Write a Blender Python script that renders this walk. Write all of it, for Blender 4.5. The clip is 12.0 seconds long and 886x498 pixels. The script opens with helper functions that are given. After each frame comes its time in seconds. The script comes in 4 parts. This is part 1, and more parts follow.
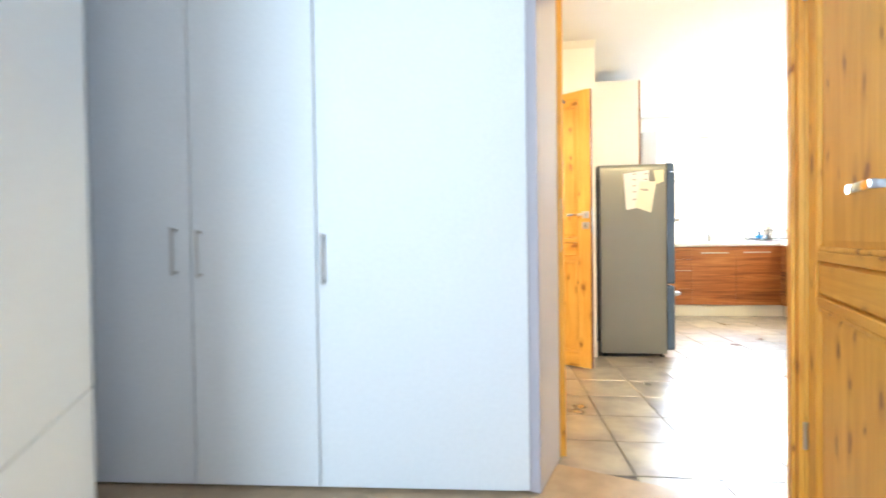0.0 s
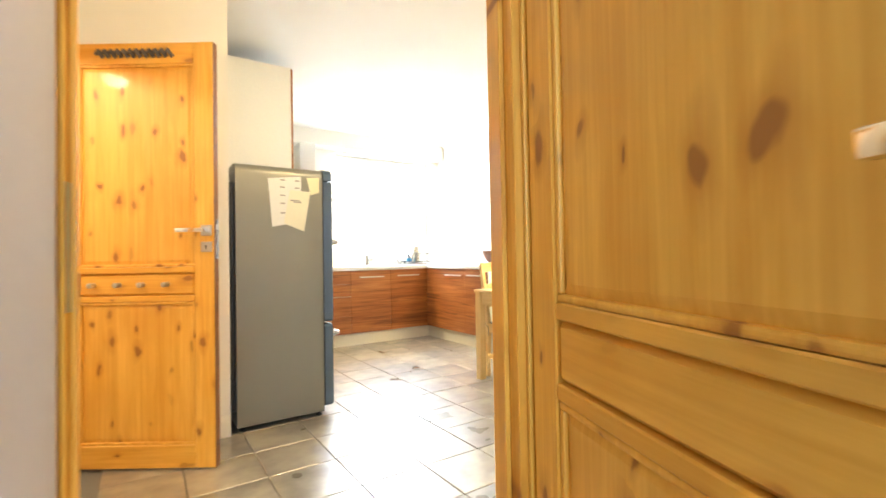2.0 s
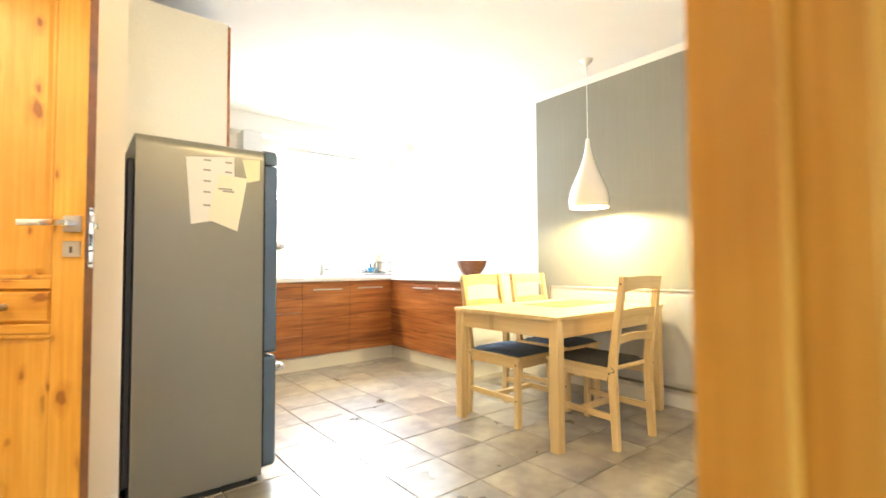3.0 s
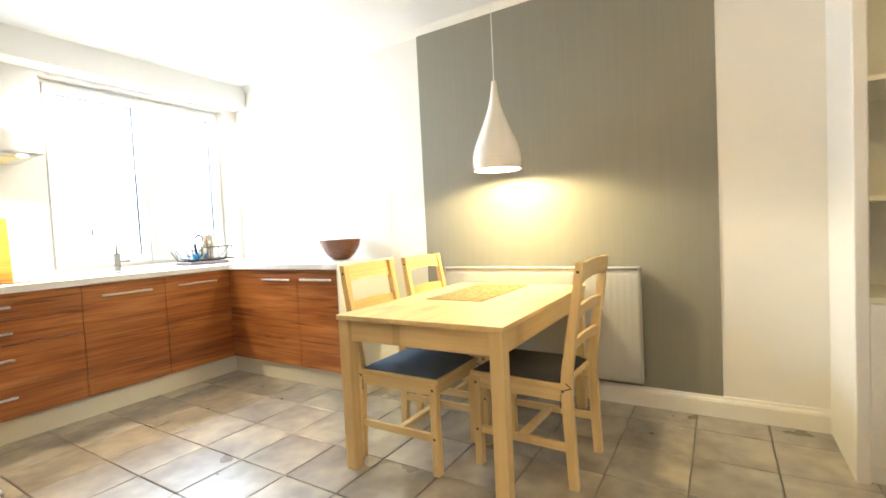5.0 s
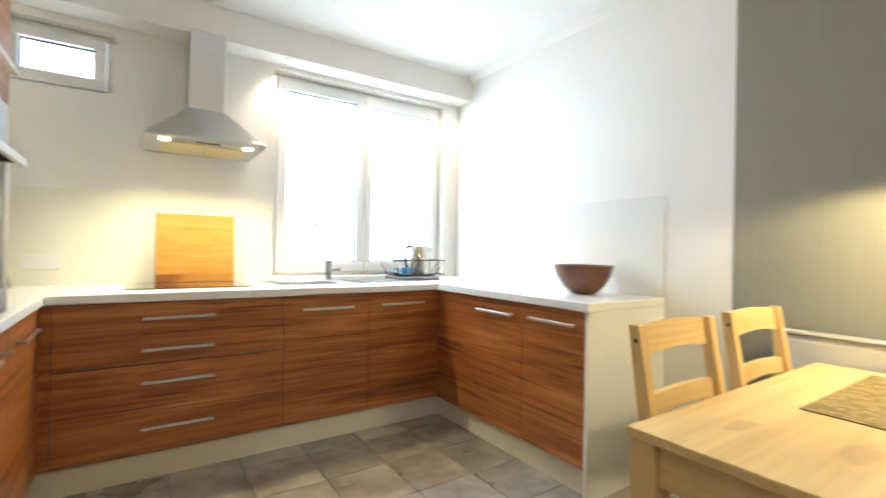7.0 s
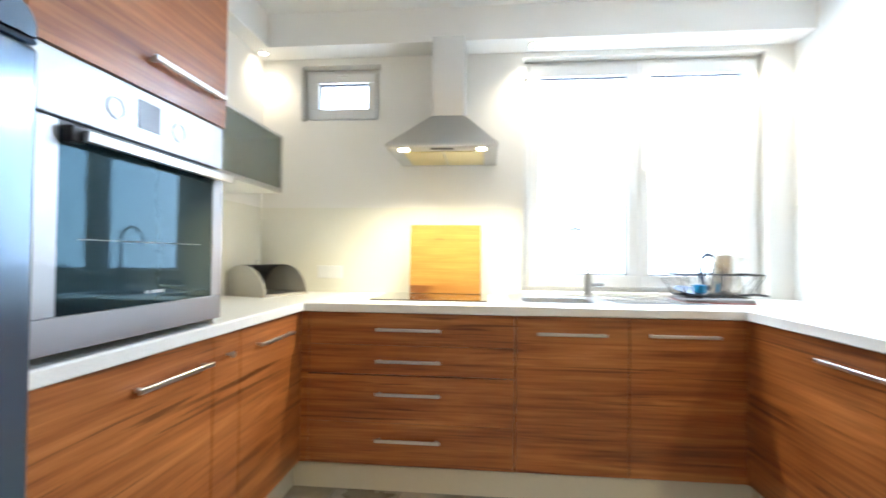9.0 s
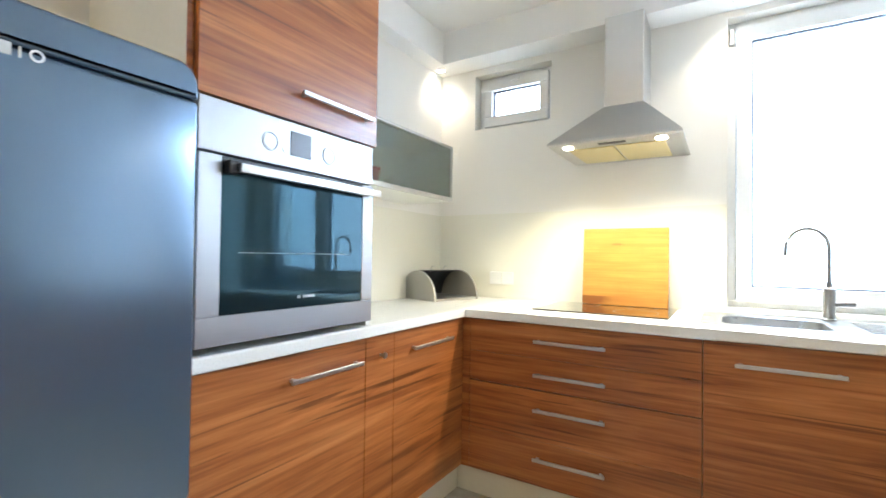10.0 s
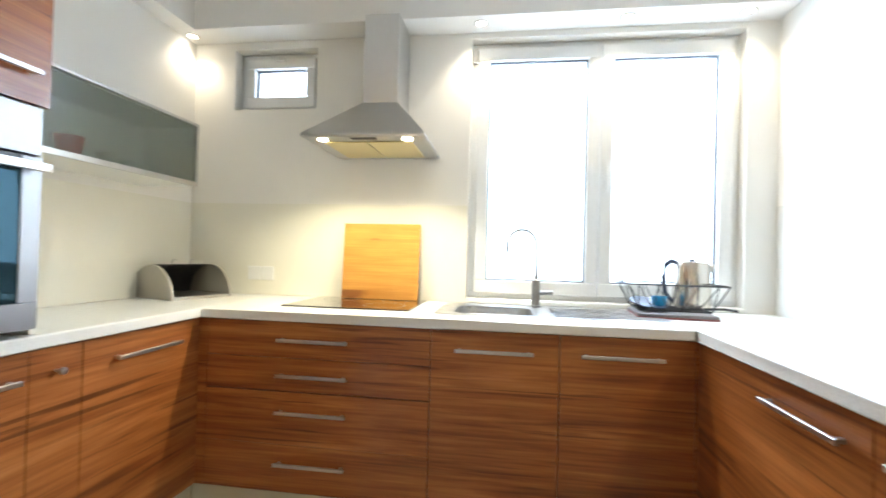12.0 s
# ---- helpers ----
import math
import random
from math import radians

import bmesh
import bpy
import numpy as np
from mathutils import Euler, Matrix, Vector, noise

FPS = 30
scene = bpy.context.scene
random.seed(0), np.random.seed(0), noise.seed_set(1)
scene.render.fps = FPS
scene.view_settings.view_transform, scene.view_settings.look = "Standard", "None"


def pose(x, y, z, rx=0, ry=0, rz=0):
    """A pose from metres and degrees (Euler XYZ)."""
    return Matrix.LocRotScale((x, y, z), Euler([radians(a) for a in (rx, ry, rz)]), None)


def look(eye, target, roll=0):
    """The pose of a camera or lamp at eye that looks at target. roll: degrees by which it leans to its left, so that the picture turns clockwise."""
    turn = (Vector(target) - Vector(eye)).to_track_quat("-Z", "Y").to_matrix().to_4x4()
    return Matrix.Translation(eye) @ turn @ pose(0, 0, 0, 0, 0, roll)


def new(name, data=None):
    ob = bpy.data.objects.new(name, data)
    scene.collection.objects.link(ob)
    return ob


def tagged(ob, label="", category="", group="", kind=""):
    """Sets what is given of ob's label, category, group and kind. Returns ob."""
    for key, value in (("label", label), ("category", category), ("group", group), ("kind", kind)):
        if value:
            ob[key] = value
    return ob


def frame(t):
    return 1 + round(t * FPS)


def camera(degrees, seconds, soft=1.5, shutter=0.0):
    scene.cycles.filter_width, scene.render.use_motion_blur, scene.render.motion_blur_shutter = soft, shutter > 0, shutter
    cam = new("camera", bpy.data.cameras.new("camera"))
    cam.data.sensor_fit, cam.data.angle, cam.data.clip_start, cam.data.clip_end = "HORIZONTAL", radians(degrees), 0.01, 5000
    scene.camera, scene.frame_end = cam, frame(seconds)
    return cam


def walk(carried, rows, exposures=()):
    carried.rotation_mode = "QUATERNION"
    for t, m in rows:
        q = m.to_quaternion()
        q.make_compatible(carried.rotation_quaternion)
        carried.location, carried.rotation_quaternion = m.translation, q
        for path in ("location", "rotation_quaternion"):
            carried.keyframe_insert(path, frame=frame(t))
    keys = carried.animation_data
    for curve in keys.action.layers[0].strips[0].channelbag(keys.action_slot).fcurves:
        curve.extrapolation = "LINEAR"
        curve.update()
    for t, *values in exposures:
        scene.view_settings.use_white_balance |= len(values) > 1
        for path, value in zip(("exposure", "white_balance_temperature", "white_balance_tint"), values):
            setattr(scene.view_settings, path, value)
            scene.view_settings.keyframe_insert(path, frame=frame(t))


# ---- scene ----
cam = camera(88.7, 12.0, 1.6, 0.4)
PATH = [
    (0, pose(-0.775, -6.540, 0.974, 89.07, 0, 6.68) @ pose(0, 0, 0, 0, 0, -0.79)),
    (0.5, pose(-0.606, -6.251, 0.967, 88.86, 0, -3.27) @ pose(0, 0, 0, 0, 0, -0.80)),
    (1, pose(-0.614, -6.026, 0.987, 89.71, 0, -19.49) @ pose(0, 0, 0, 0, 0, -1.68)),
    (1.5, pose(-0.532, -5.778, 0.988, 90.66, 0, -28.69) @ pose(0, 0, 0, 0, 0, -1.65)),
    (2, pose(-0.376, -5.542, 1.010, 91.01, 0, -33.67) @ pose(0, 0, 0, 0, 0, -1.00)),
    (2.5, pose(-0.201, -5.247, 1.001, 91.36, 0, -36.37) @ pose(0, 0, 0, 0, 0, -0.91)),
    (2.7, pose(-0.151, -5.109, 1.004, 91.56, 0, -37.20) @ pose(0, 0, 0, 0, 0, -0.86)),
    (4.3, pose(0.125, -4.305, 1.125, 90.92, 0, -53.78) @ pose(0, 0, 0, 0, 0, -0.54)),
    (4.5, pose(0.224, -4.252, 1.128, 89.02, 0, -55.80) @ pose(0, 0, 0, 0, 0, -1.82)),
    (5, pose(0.388, -4.094, 1.112, 87.55, 0, -58.46) @ pose(0, 0, 0, 0, 0, -2.87)),
    (5.5, pose(0.515, -3.807, 1.133, 88.01, 0, -59.15) @ pose(0, 0, 0, 0, 0, -1.25)),
    (6, pose(0.635, -3.565, 1.156, 89.48, 0, -56.50) @ pose(0, 0, 0, 0, 0, 0.90)),
    (6.5, pose(0.887, -3.278, 1.140, 90.41, 0, -47.18) @ pose(0, 0, 0, 0, 0, 1.71)),
    (7, pose(0.953, -3.189, 1.147, 90.06, 0, -33.90) @ pose(0, 0, 0, 0, 0, 1.04)),
    (7.2, pose(1.060, -3.172, 1.148, 89.36, 0, -27.24) @ pose(0, 0, 0, 0, 0, 0.77)),
    (9, pose(1.493, -2.742, 1.141, 91.00, 0, 5.40) @ pose(0, 0, 0, 0, 0, 0.56)),
    (9.5, pose(1.561, -2.642, 1.161, 90.97, 0, 25.29) @ pose(0, 0, 0, 0, 0, 1.06)),
    (10, pose(1.701, -2.573, 1.167, 91.01, 0, 31.81) @ pose(0, 0, 0, 0, 0, 0.79)),
    (10.5, pose(1.816, -2.470, 1.162, 91.13, 0, 31.61) @ pose(0, 0, 0, 0, 0, 0.51)),
    (11, pose(1.879, -2.419, 1.180, 90.65, 0, 26.91) @ pose(0, 0, 0, 0, 0, 0.83)),
    (11.5, pose(1.897, -2.403, 1.200, 90.11, 0, 18.45) @ pose(0, 0, 0, 0, 0, 1.22)),
    (12, pose(1.934, -2.430, 1.173, 90.72, 0, 8.08) @ pose(0, 0, 0, 0, 0, 1.47)),
]
walk(cam, PATH, [(0, 1.64, 6100, 10), (.5, 1.5, 6150, 10), (1.0, 1.05, 6550, 10), (1.5, 1.1, 6700, 10), (2.0, 1.28, 6650, 10), (2.7, 1.34, 6600, 10), (4.3, .88, 6450, 10), (5.0, .72, 6450, 10), (6.0, .40, 6350, 10), (6.5, .14, 6250, 10), (7.2, -.04, 6150, 10), (9.0, .22, 5800, 10), (10.0, .32, 5650, 10), (11.0, .12, 5800, 10), (12.0, -.08, 6000, 10)])

# ---- world and large lights ----
world = bpy.data.worlds.new("sky")
scene.world = world
world.use_nodes = True
wn = world.node_tree
sky = wn.nodes.new("ShaderNodeTexSky")
sky.sky_type, sky.sun_disc = "NISHITA", False
sky.sun_elevation, sky.sun_rotation = radians(38), radians(260)
wn.links.new(sky.outputs[0], wn.nodes["Background"].inputs[0])
wn.nodes["Background"].inputs[1].default_value = 0.12
sun_data = bpy.data.lights.new("sun", "SUN")
sun_data.energy, sun_data.angle, sun_data.color = 2.0, radians(0.6), (1, .95, .88)
sun = new("sun", sun_data)
sun.rotation_euler = (radians(52), 0, radians(-80))


def area_lamp(name, m, w, h, watts, col):
    d = bpy.data.lights.new(name, "AREA")
    d.shape, d.size, d.size_y, d.energy, d.color = "RECTANGLE", w, h, watts, col
    ob = new(name, d)
    ob.matrix_world = m
    return ob


def bulb(name, loc, watts, col, r=.03, spot=0, blend=.6):
    d = bpy.data.lights.new(name, "SPOT" if spot else "POINT")
    d.energy, d.color, d.shadow_soft_size = watts, col, r
    if spot:
        d.spot_size, d.spot_blend = radians(spot), blend
    ob = new(name, d)
    ob.location = loc
    return ob


DAY = (.74, .87, 1.0)
WARM = (1.0, .72, .36)
SOFTWARM = (1.0, .83, .58)
area_lamp("window_daylight", look((2.41, .42, 1.64), (2.41, -2, 1.5)), 2.1, 1.9, 82, DAY)
# Added strip lamp high in the window; sharpens the worktop's shadow.
area_lamp("window_bright_sky", look((2.41, .44, 2.20), (2.41, -1.6, .5)), 1.7, .26, 62, DAY)
area_lamp("small_window_daylight", look((.56, .45, 2.2), (.56, -2, 2.1)), .9, .7, 30, DAY)
# Cool fill through an unseen opening, assumed behind the camera's start.
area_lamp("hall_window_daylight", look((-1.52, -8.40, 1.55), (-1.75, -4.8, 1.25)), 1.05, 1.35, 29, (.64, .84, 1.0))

# ---- materials ----


class Mat:
    """A small builder round a Principled material."""

    def __init__(self, name, col=(.8, .8, .8), rough=.5, metal=0.0, coat=0.0):
        self.m = bpy.data.materials.new(name)
        self.m.use_nodes = True
        self.t = self.m.node_tree
        self.b = self.t.nodes["Principled BSDF"]
        self.set("Base Color", (*col, 1)), self.set("Roughness", rough), self.set("Metallic", metal), self.set("Coat Weight", coat)
        self._co = None

    def set(self, key, v):
        self.b.inputs[key].default_value = v

    def node(self, kind, **kw):
        n = self.t.nodes.new(kind)
        for k, v in kw.items():
            n.inputs[k].default_value = v
        return n

    def link(self, a, b):
        self.t.links.new(a, b)

    def co(self, scale=(1, 1, 1), world_space=False, rnd=0.0):
        tc = self.node("ShaderNodeTexCoord")
        src = tc.outputs["Object"]
        if world_space:
            src = self.node("ShaderNodeNewGeometry").outputs["Position"]
        mp = self.node("ShaderNodeMapping")
        mp.inputs["Scale"].default_value = scale
        self.link(src, mp.inputs["Vector"])
        if rnd:
            oi = self.node("ShaderNodeObjectInfo")
            mul = self.node("ShaderNodeMath")
            mul.operation = "MULTIPLY"
            mul.inputs[1].default_value = rnd
            self.link(oi.outputs["Random"], mul.inputs[0])
            cb = self.node("ShaderNodeCombineXYZ")
            for i in range(3):
                self.link(mul.outputs[0], cb.inputs[i])
            self.link(cb.outputs[0], mp.inputs["Location"])
        return mp.outputs[0]

    def noise(self, vec, scale, detail=4.0, rough=.55, dist=0.0):
        n = self.node("ShaderNodeTexNoise", Scale=scale, Detail=detail, Roughness=rough, Distortion=dist)
        self.link(vec, n.inputs["Vector"])
        return n.outputs["Fac"]

    def ramp(self, fac, *stops):
        r = self.node("ShaderNodeValToRGB")
        e = r.color_ramp.elements
        while len(e) < len(stops):
            e.new(.5)
        for el, (p, c) in zip(e, stops):
            el.position = p
            el.color = (*c, 1) if len(c) == 3 else c
        self.link(fac, r.inputs[0])
        return r.outputs[0]

    def mix(self, fac, a, b, mode="MIX"):
        n = self.node("ShaderNodeMix")
        n.data_type, n.blend_type = "RGBA", mode
        for i, s in ((6, a), (7, b)):
            if isinstance(s, tuple):
                n.inputs[i].default_value = (*s, 1)
            else:
                self.link(s, n.inputs[i])
        if isinstance(fac, float):
            n.inputs[0].default_value = fac
        else:
            self.link(fac, n.inputs[0])
        return n.outputs[2]

    def colour(self, sock):
        self.link(sock, self.b.inputs["Base Color"])
        return self

    def rough(self, sock):
        self.link(sock, self.b.inputs["Roughness"])
        return self

    def bump(self, sock, strength=.2, dist=.002):
        n = self.node("ShaderNodeBump", Strength=strength, Distance=dist)
        self.link(sock, n.inputs["Height"])
        self.link(n.outputs[0], self.b.inputs["Normal"])
        return self


def paint(name, col, rough=.75, var=.03, bump=.08):
    k = Mat(name, col, rough)
    v = k.co(world_space=True)
    big = k.noise(v, 1.3, 3)
    c2 = tuple(c * (1 - var * 2) for c in col)
    k.colour(k.ramp(big, (.3, c2), (.7, col)))
    k.bump(k.noise(v, 90, 5), bump, .001)
    return k.m


def pine(name, axis, light=(.95, .54, .092), dark=(.77, .355, .038), rough=.5, scale=1.0, flat=1, knots=1.3, strength=1.0):
    """Varnished pine; the grain runs along axis."""
    k = Mat(name, light, rough, coat=.08)
    s = [9 * scale] * 3
    s[axis] = .7 * scale
    v = k.co(tuple(s), rnd=9.0)
    grain = k.noise(v, 2.2, 6, .62, .7)
    s2 = [90.] * 3
    s2[axis] = 2.5
    fine = k.noise(k.co(tuple(s2), rnd=9.0), 1.5, 3)
    base = k.ramp(grain, (.32, dark), (.5, tuple((a + b) / 2 for a, b in zip(light, dark))), (.68, light))
    base = k.mix(.26, base, k.ramp(fine, (.35, dark), (.65, light)))
    # thin darker year rings, bent along the board
    s3 = [30. * scale] * 3
    s3[axis] = .55 * scale
    ring = k.noise(k.co(tuple(s3), rnd=9.0), 1.0, 2, .5, .5)
    base = k.mix(k.ramp(ring, (.40, (.30,) * 3), (.47, (0, 0, 0)), (.53, (0, 0, 0)), (.60, (.20,) * 3)), base, (dark[0] * .88, dark[1] * .78, dark[2] * .72))
    blot = k.noise(k.co((1.6, 1.6, 1.6), rnd=9.0), 1.4, 3, .5, .4)
    base = k.mix(k.ramp(blot, (.50, (0, 0, 0)), (.72, (.38 * strength,) * 3)), base, (dark[0] * .80, dark[1] * .70, dark[2] * .6))
    # knots: flat cells across the face, some of them empty
    sk = [7.5] * 3
    sk[axis] = 3.6
    sep, cmb = k.node("ShaderNodeSeparateXYZ"), k.node("ShaderNodeCombineXYZ")
    k.link(k.co(tuple(sk), rnd=50.0), sep.inputs[0])
    for i, ax in enumerate(a for a in range(3) if a != flat):
        k.link(sep.outputs[ax], cmb.inputs[i])
    wob = k.node("ShaderNodeTexNoise", Scale=2.6, Detail=2.0)
    k.link(cmb.outputs[0], wob.inputs["Vector"])
    bent = k.node("ShaderNodeVectorMath")
    bent.operation = "SCALE"
    bent.inputs["Scale"].default_value = .35
    k.link(wob.outputs["Color"], bent.inputs[0])
    add = k.node("ShaderNodeVectorMath")
    k.link(cmb.outputs[0], add.inputs[0]), k.link(bent.outputs[0], add.inputs[1])
    vor = k.node("ShaderNodeTexVoronoi", Scale=knots)
    vor.voronoi_dimensions = "2D"
    k.link(add.outputs[0], vor.inputs["Vector"])
    cell = k.node("ShaderNodeSeparateColor")
    k.link(vor.outputs["Color"], cell.inputs[0])
    here = k.ramp(cell.outputs[0], (.22, (0, 0, 0)), (.52, (strength,) * 3))
    size = k.node("ShaderNodeMath")
    size.operation = "MULTIPLY_ADD"
    size.inputs[1].default_value, size.inputs[2].default_value = 1.0, .45
    k.link(cell.outputs[1], size.inputs[0])
    far = k.node("ShaderNodeMath")
    far.operation = "DIVIDE"
    k.link(vor.outputs["Distance"], far.inputs[0]), k.link(size.outputs[0], far.inputs[1])
    knot = k.mix(1.0, k.ramp(far.outputs[0], (.07, (.9, .9, .9)), (.115, (0, 0, 0))), here, "MULTIPLY")
    halo = k.mix(1.0, k.ramp(far.outputs[0], (.08, (.6, .6, .6)), (.27, (0, 0, 0))), here, "MULTIPLY")
    base = k.mix(halo, base, (dark[0] * .72, dark[1] * .58, dark[2] * .5))
    base = k.mix(knot, base, (dark[0] * .46, dark[1] * .34, dark[2] * .4))
    k.colour(base)
    k.bump(fine, .12, .001)
    return k.m


def zebrano(name, axis):
    """Red-brown laminate with streaks that run along axis."""
    k = Mat(name, (.4, .16, .06), .32, coat=.15)
    s = [13.] * 3
    s[axis] = .8
    v = k.co(tuple(s), world_space=True)
    n1 = k.noise(v, 1.0, 5, .6, .9)
    s2 = [70.] * 3
    s2[axis] = 2.2
    n2 = k.noise(k.co(tuple(s2), world_space=True), 1.0, 4, .6, .3)
    s3 = [5.] * 3
    s3[axis] = .6
    n3 = k.noise(k.co(tuple(s3), world_space=True), 1.0, 2)
    c = k.ramp(n1, (.30, (0.089, 0.0228, 0.0056)), (.40, (0.200, 0.0551, 0.0125)), (.51, (0.326, 0.1064, 0.0258)), (.60, (0.473, 0.1757, 0.0482)), (.70, (0.588, 0.2565, 0.0817)))
    c = k.mix(.38, c, k.ramp(n2, (.36, (0.089, 0.0218, 0.0056)), (.48, (0.294, 0.0912, 0.0224)), (.64, (0.525, 0.2090, 0.0619))))
    c = k.mix(.22, c, k.ramp(n3, (.35, (0.179, 0.0494, 0.0116)), (.65, (0.399, 0.1377, 0.0370))))
    # thin dark veins
    s4 = [42.] * 3
    s4[axis] = 1.1
    n4 = k.noise(k.co(tuple(s4), world_space=True), 1.0, 3, .5, .6)
    c = k.mix(k.ramp(n4, (.33, (.75,) * 3), (.40, (0, 0, 0))), c, (0.079, 0.0190, 0.0047))
    k.colour(c)
    k.bump(n2, .06, .0006)
    return k.m


def brushed(name, col, rough, axis=1, metal=1.0):
    k = Mat(name, col, rough, metal)
    s = [260.] * 3
    s[axis] = 2.
    n = k.noise(k.co(tuple(s)), 1.0, 3)
    k.rough(k.ramp(n, (.2, (rough * .92,) * 3), (.8, (rough * 1.1,) * 3)))
    n2 = k.noise(k.co((3, 3, 3)), 1.0, 3)
    k.colour(k.ramp(n2, (.3, tuple(c * .95 for c in col)), (.7, col)))
    return k.m


def slate(name):
    """Grey-brown stoneware floor tile, clouded, each tile a little different."""
    k = Mat(name, (.2, .18, .15), .3)
    v = k.co((1, 1, 1), rnd=40.0)
    n = k.noise(v, 3.2, 3, .5)
    n2 = k.noise(v, 11.0, 4, .5)
    c = k.ramp(n, (.36, (.135, .124, .108)), (.5, (.27, .243, .204)), (.64, (.46, .405, .32)))
    c = k.mix(.34, c, k.ramp(n2, (.34, (.20, .182, .158)), (.66, (.48, .43, .35))))
    oi = k.node("ShaderNodeObjectInfo")
    c = k.mix(.55, c, k.ramp(oi.outputs["Random"], (0, (.70, .70, .72)), (1, (1.02, .98, .90))), "MULTIPLY")
    k.colour(c)
    k.rough(k.ramp(n, (.3, (.27, .27, .27)), (.7, (.31, .31, .31))))
    k.set("Specular IOR Level", .8), k.set("Coat Weight", 1.0), k.set("Coat Roughness", .27)
    return k.m


def plain(name, col, rough=.5, metal=0.0, coat=0.0, grain=60.0, amt=.02):
    k = Mat(name, col, rough, metal, coat)
    n = k.noise(k.co(), grain, 4)
    k.colour(k.ramp(n, (.3, tuple(c * (1 - amt) for c in col)), (.7, tuple(min(1, c * (1 + amt)) for c in col))))
    k.rough(k.ramp(n, (.3, (rough * .9,) * 3), (.7, (min(1, rough * 1.1),) * 3)))
    return k.m


def glowing(name, col, power):
    k = Mat(name, col, .5)
    k.set("Emission Color", (*col, 1)), k.set("Emission Strength", power)
    return k.m


def glass(name, col=(1, 1, 1), rough=0.0, ior=1.45):
    k = Mat(name, col, rough)
    k.set("Transmission Weight", 1.0), k.set("IOR", ior)
    return k.m


def fabric(name, col):
    k = Mat(name, col, .95)
    v = k.co()
    n = k.noise(v, 420, 3)
    k.colour(k.ramp(n, (.3, tuple(c * .7 for c in col)), (.7, tuple(c * 1.25 for c in col))))
    k.bump(n, .4, .0015)
    return k.m


WALL = paint("wall_paint_cream", (.83, .81, .76))


def wallpaper(name, col):
    """Matt wallpaper with a fine upright weave."""
    k = Mat(name, col, .8)
    n = k.noise(k.co((1, 70, 1.6), world_space=True), 1.0, 4, .6)
    n2 = k.noise(k.co(world_space=True), 1.5, 3)
    c = k.ramp(n, (.3, tuple(x * .945 for x in col)), (.7, tuple(x * 1.035 for x in col)))
    k.colour(k.mix(.25, c, k.ramp(n2, (.3, tuple(x * .9 for x in col)), (.7, col))))
    k.bump(n, .15, .001)
    return k.m


WALLGREY = wallpaper("accent_wallpaper_grey", (.25, .24, .195))
HALLPAINT = paint("hall_paint_lilac_grey", (.50, .475, .51))
CEIL = paint("ceiling_paint", (.86, .85, .82), .85)
TRIM = plain("trim_white_gloss", (.80, .78, .72), .35)
TOEKICK = plain("plinth_cream", (.68, .65, .55), .45)
PINE_Z = pine("pine_upright", 2)
PINE_X = pine("pine_along_x", 0)
FURN_Z = pine("furniture_pine_upright", 2, (.80, .61, .30), (.68, .48, .21), .5, 1.0, 1, .5, .35)
FURN_X = pine("furniture_pine_along_x", 0, (.80, .61, .30), (.68, .48, .21), .5, 1.0, 2, .5, .35)
FURN_Y = pine("furniture_pine_along_y", 1, (.80, .61, .30), (.68, .48, .21), .5, 1.0, 2, .5, .35)
ZEB_X = zebrano("zebrano_along_x", 0)
ZEB_Y = zebrano("zebrano_along_y", 1)
MELAMINE = plain("white_melamine", (.80, .80, .76), .4)
WARDROBE_WHITE = plain("wardrobe_white", (.80, .83, .84), .6)
WARDROBE_WHITE.node_tree.nodes["Principled BSDF"].inputs["Specular IOR Level"].default_value = .25
WORKTOP = plain("worktop_white", (.82, .82, .79), .28, coat=.2, grain=200)
STEEL = brushed("brushed_steel", (.62, .61, .58), .28, 1)
STEEL_X = brushed("brushed_steel_x", (.60, .59, .57), .30, 0)
CHROME = plain("chrome", (.72, .72, .72), .12, 1.0)
SATIN = plain("satin_nickel", (.60, .59, .57), .32, 1.0)
# Silver grey fridge; the window's blue light is mixed into the front's colour.
FRIDGE_DAYLIT = plain("fridge_front_daylit", (.120, .175, .245), .19, .6, .5, 2, .02)
# Side casing: grey with the room's warm light mixed in.
FRIDGE_SIDE = plain("fridge_side_warm_lit", (.235, .228, .192), .36, .4, .1, 2, .03)
OVEN_STEEL = brushed("oven_steel", (.36, .36, .365), .38, 1)
TAPSTEEL = plain("tap_steel", (.34, .33, .31), .3, 1.0)
SINKSTEEL = brushed("sink_steel", (.42, .42, .42), .28, 0)
BLACKPL = plain("black_plastic", (.018, .018, .02), .4)
OVENGLASS = plain("oven_window_glass", (.010, .020, .026), .03, 0, 0)
OVENGLASS.node_tree.nodes["Principled BSDF"].inputs["Specular Tint"].default_value = (.38, .80, 1.0, 1)
SCREEN = plain("dark_display", (.008, .010, .016), .35)
TILE = slate("slate_floor_tile")
GROUT = plain("grout_grey", (.17, .16, .145), .7, 0, .0)
UPVC = plain("upvc_white", (.80, .80, .78), .3)
GASKET = plain("window_gasket_grey", (.10, .12, .15), .5)
PANE = glass("window_glass")
SPLASH = plain("splashback_cream_glass", (.82, .80, .70), .12, 0, .6, 3.0, .02)
SPLASH_E = plain("splashback_white_glass", (.78, .78, .74), .10, 0, .6, 3.0, .02)
PAPER = plain("paper_white", (.74, .73, .68), .9)
PAPERINK = plain("printed_ink", (.30, .28, .25), .9)
# Pale yellow of the lamp's reflection in the fridge casing.
YELLOW_GLINT = plain("lamp_glint_yellow", (.74, .70, .46), .9)
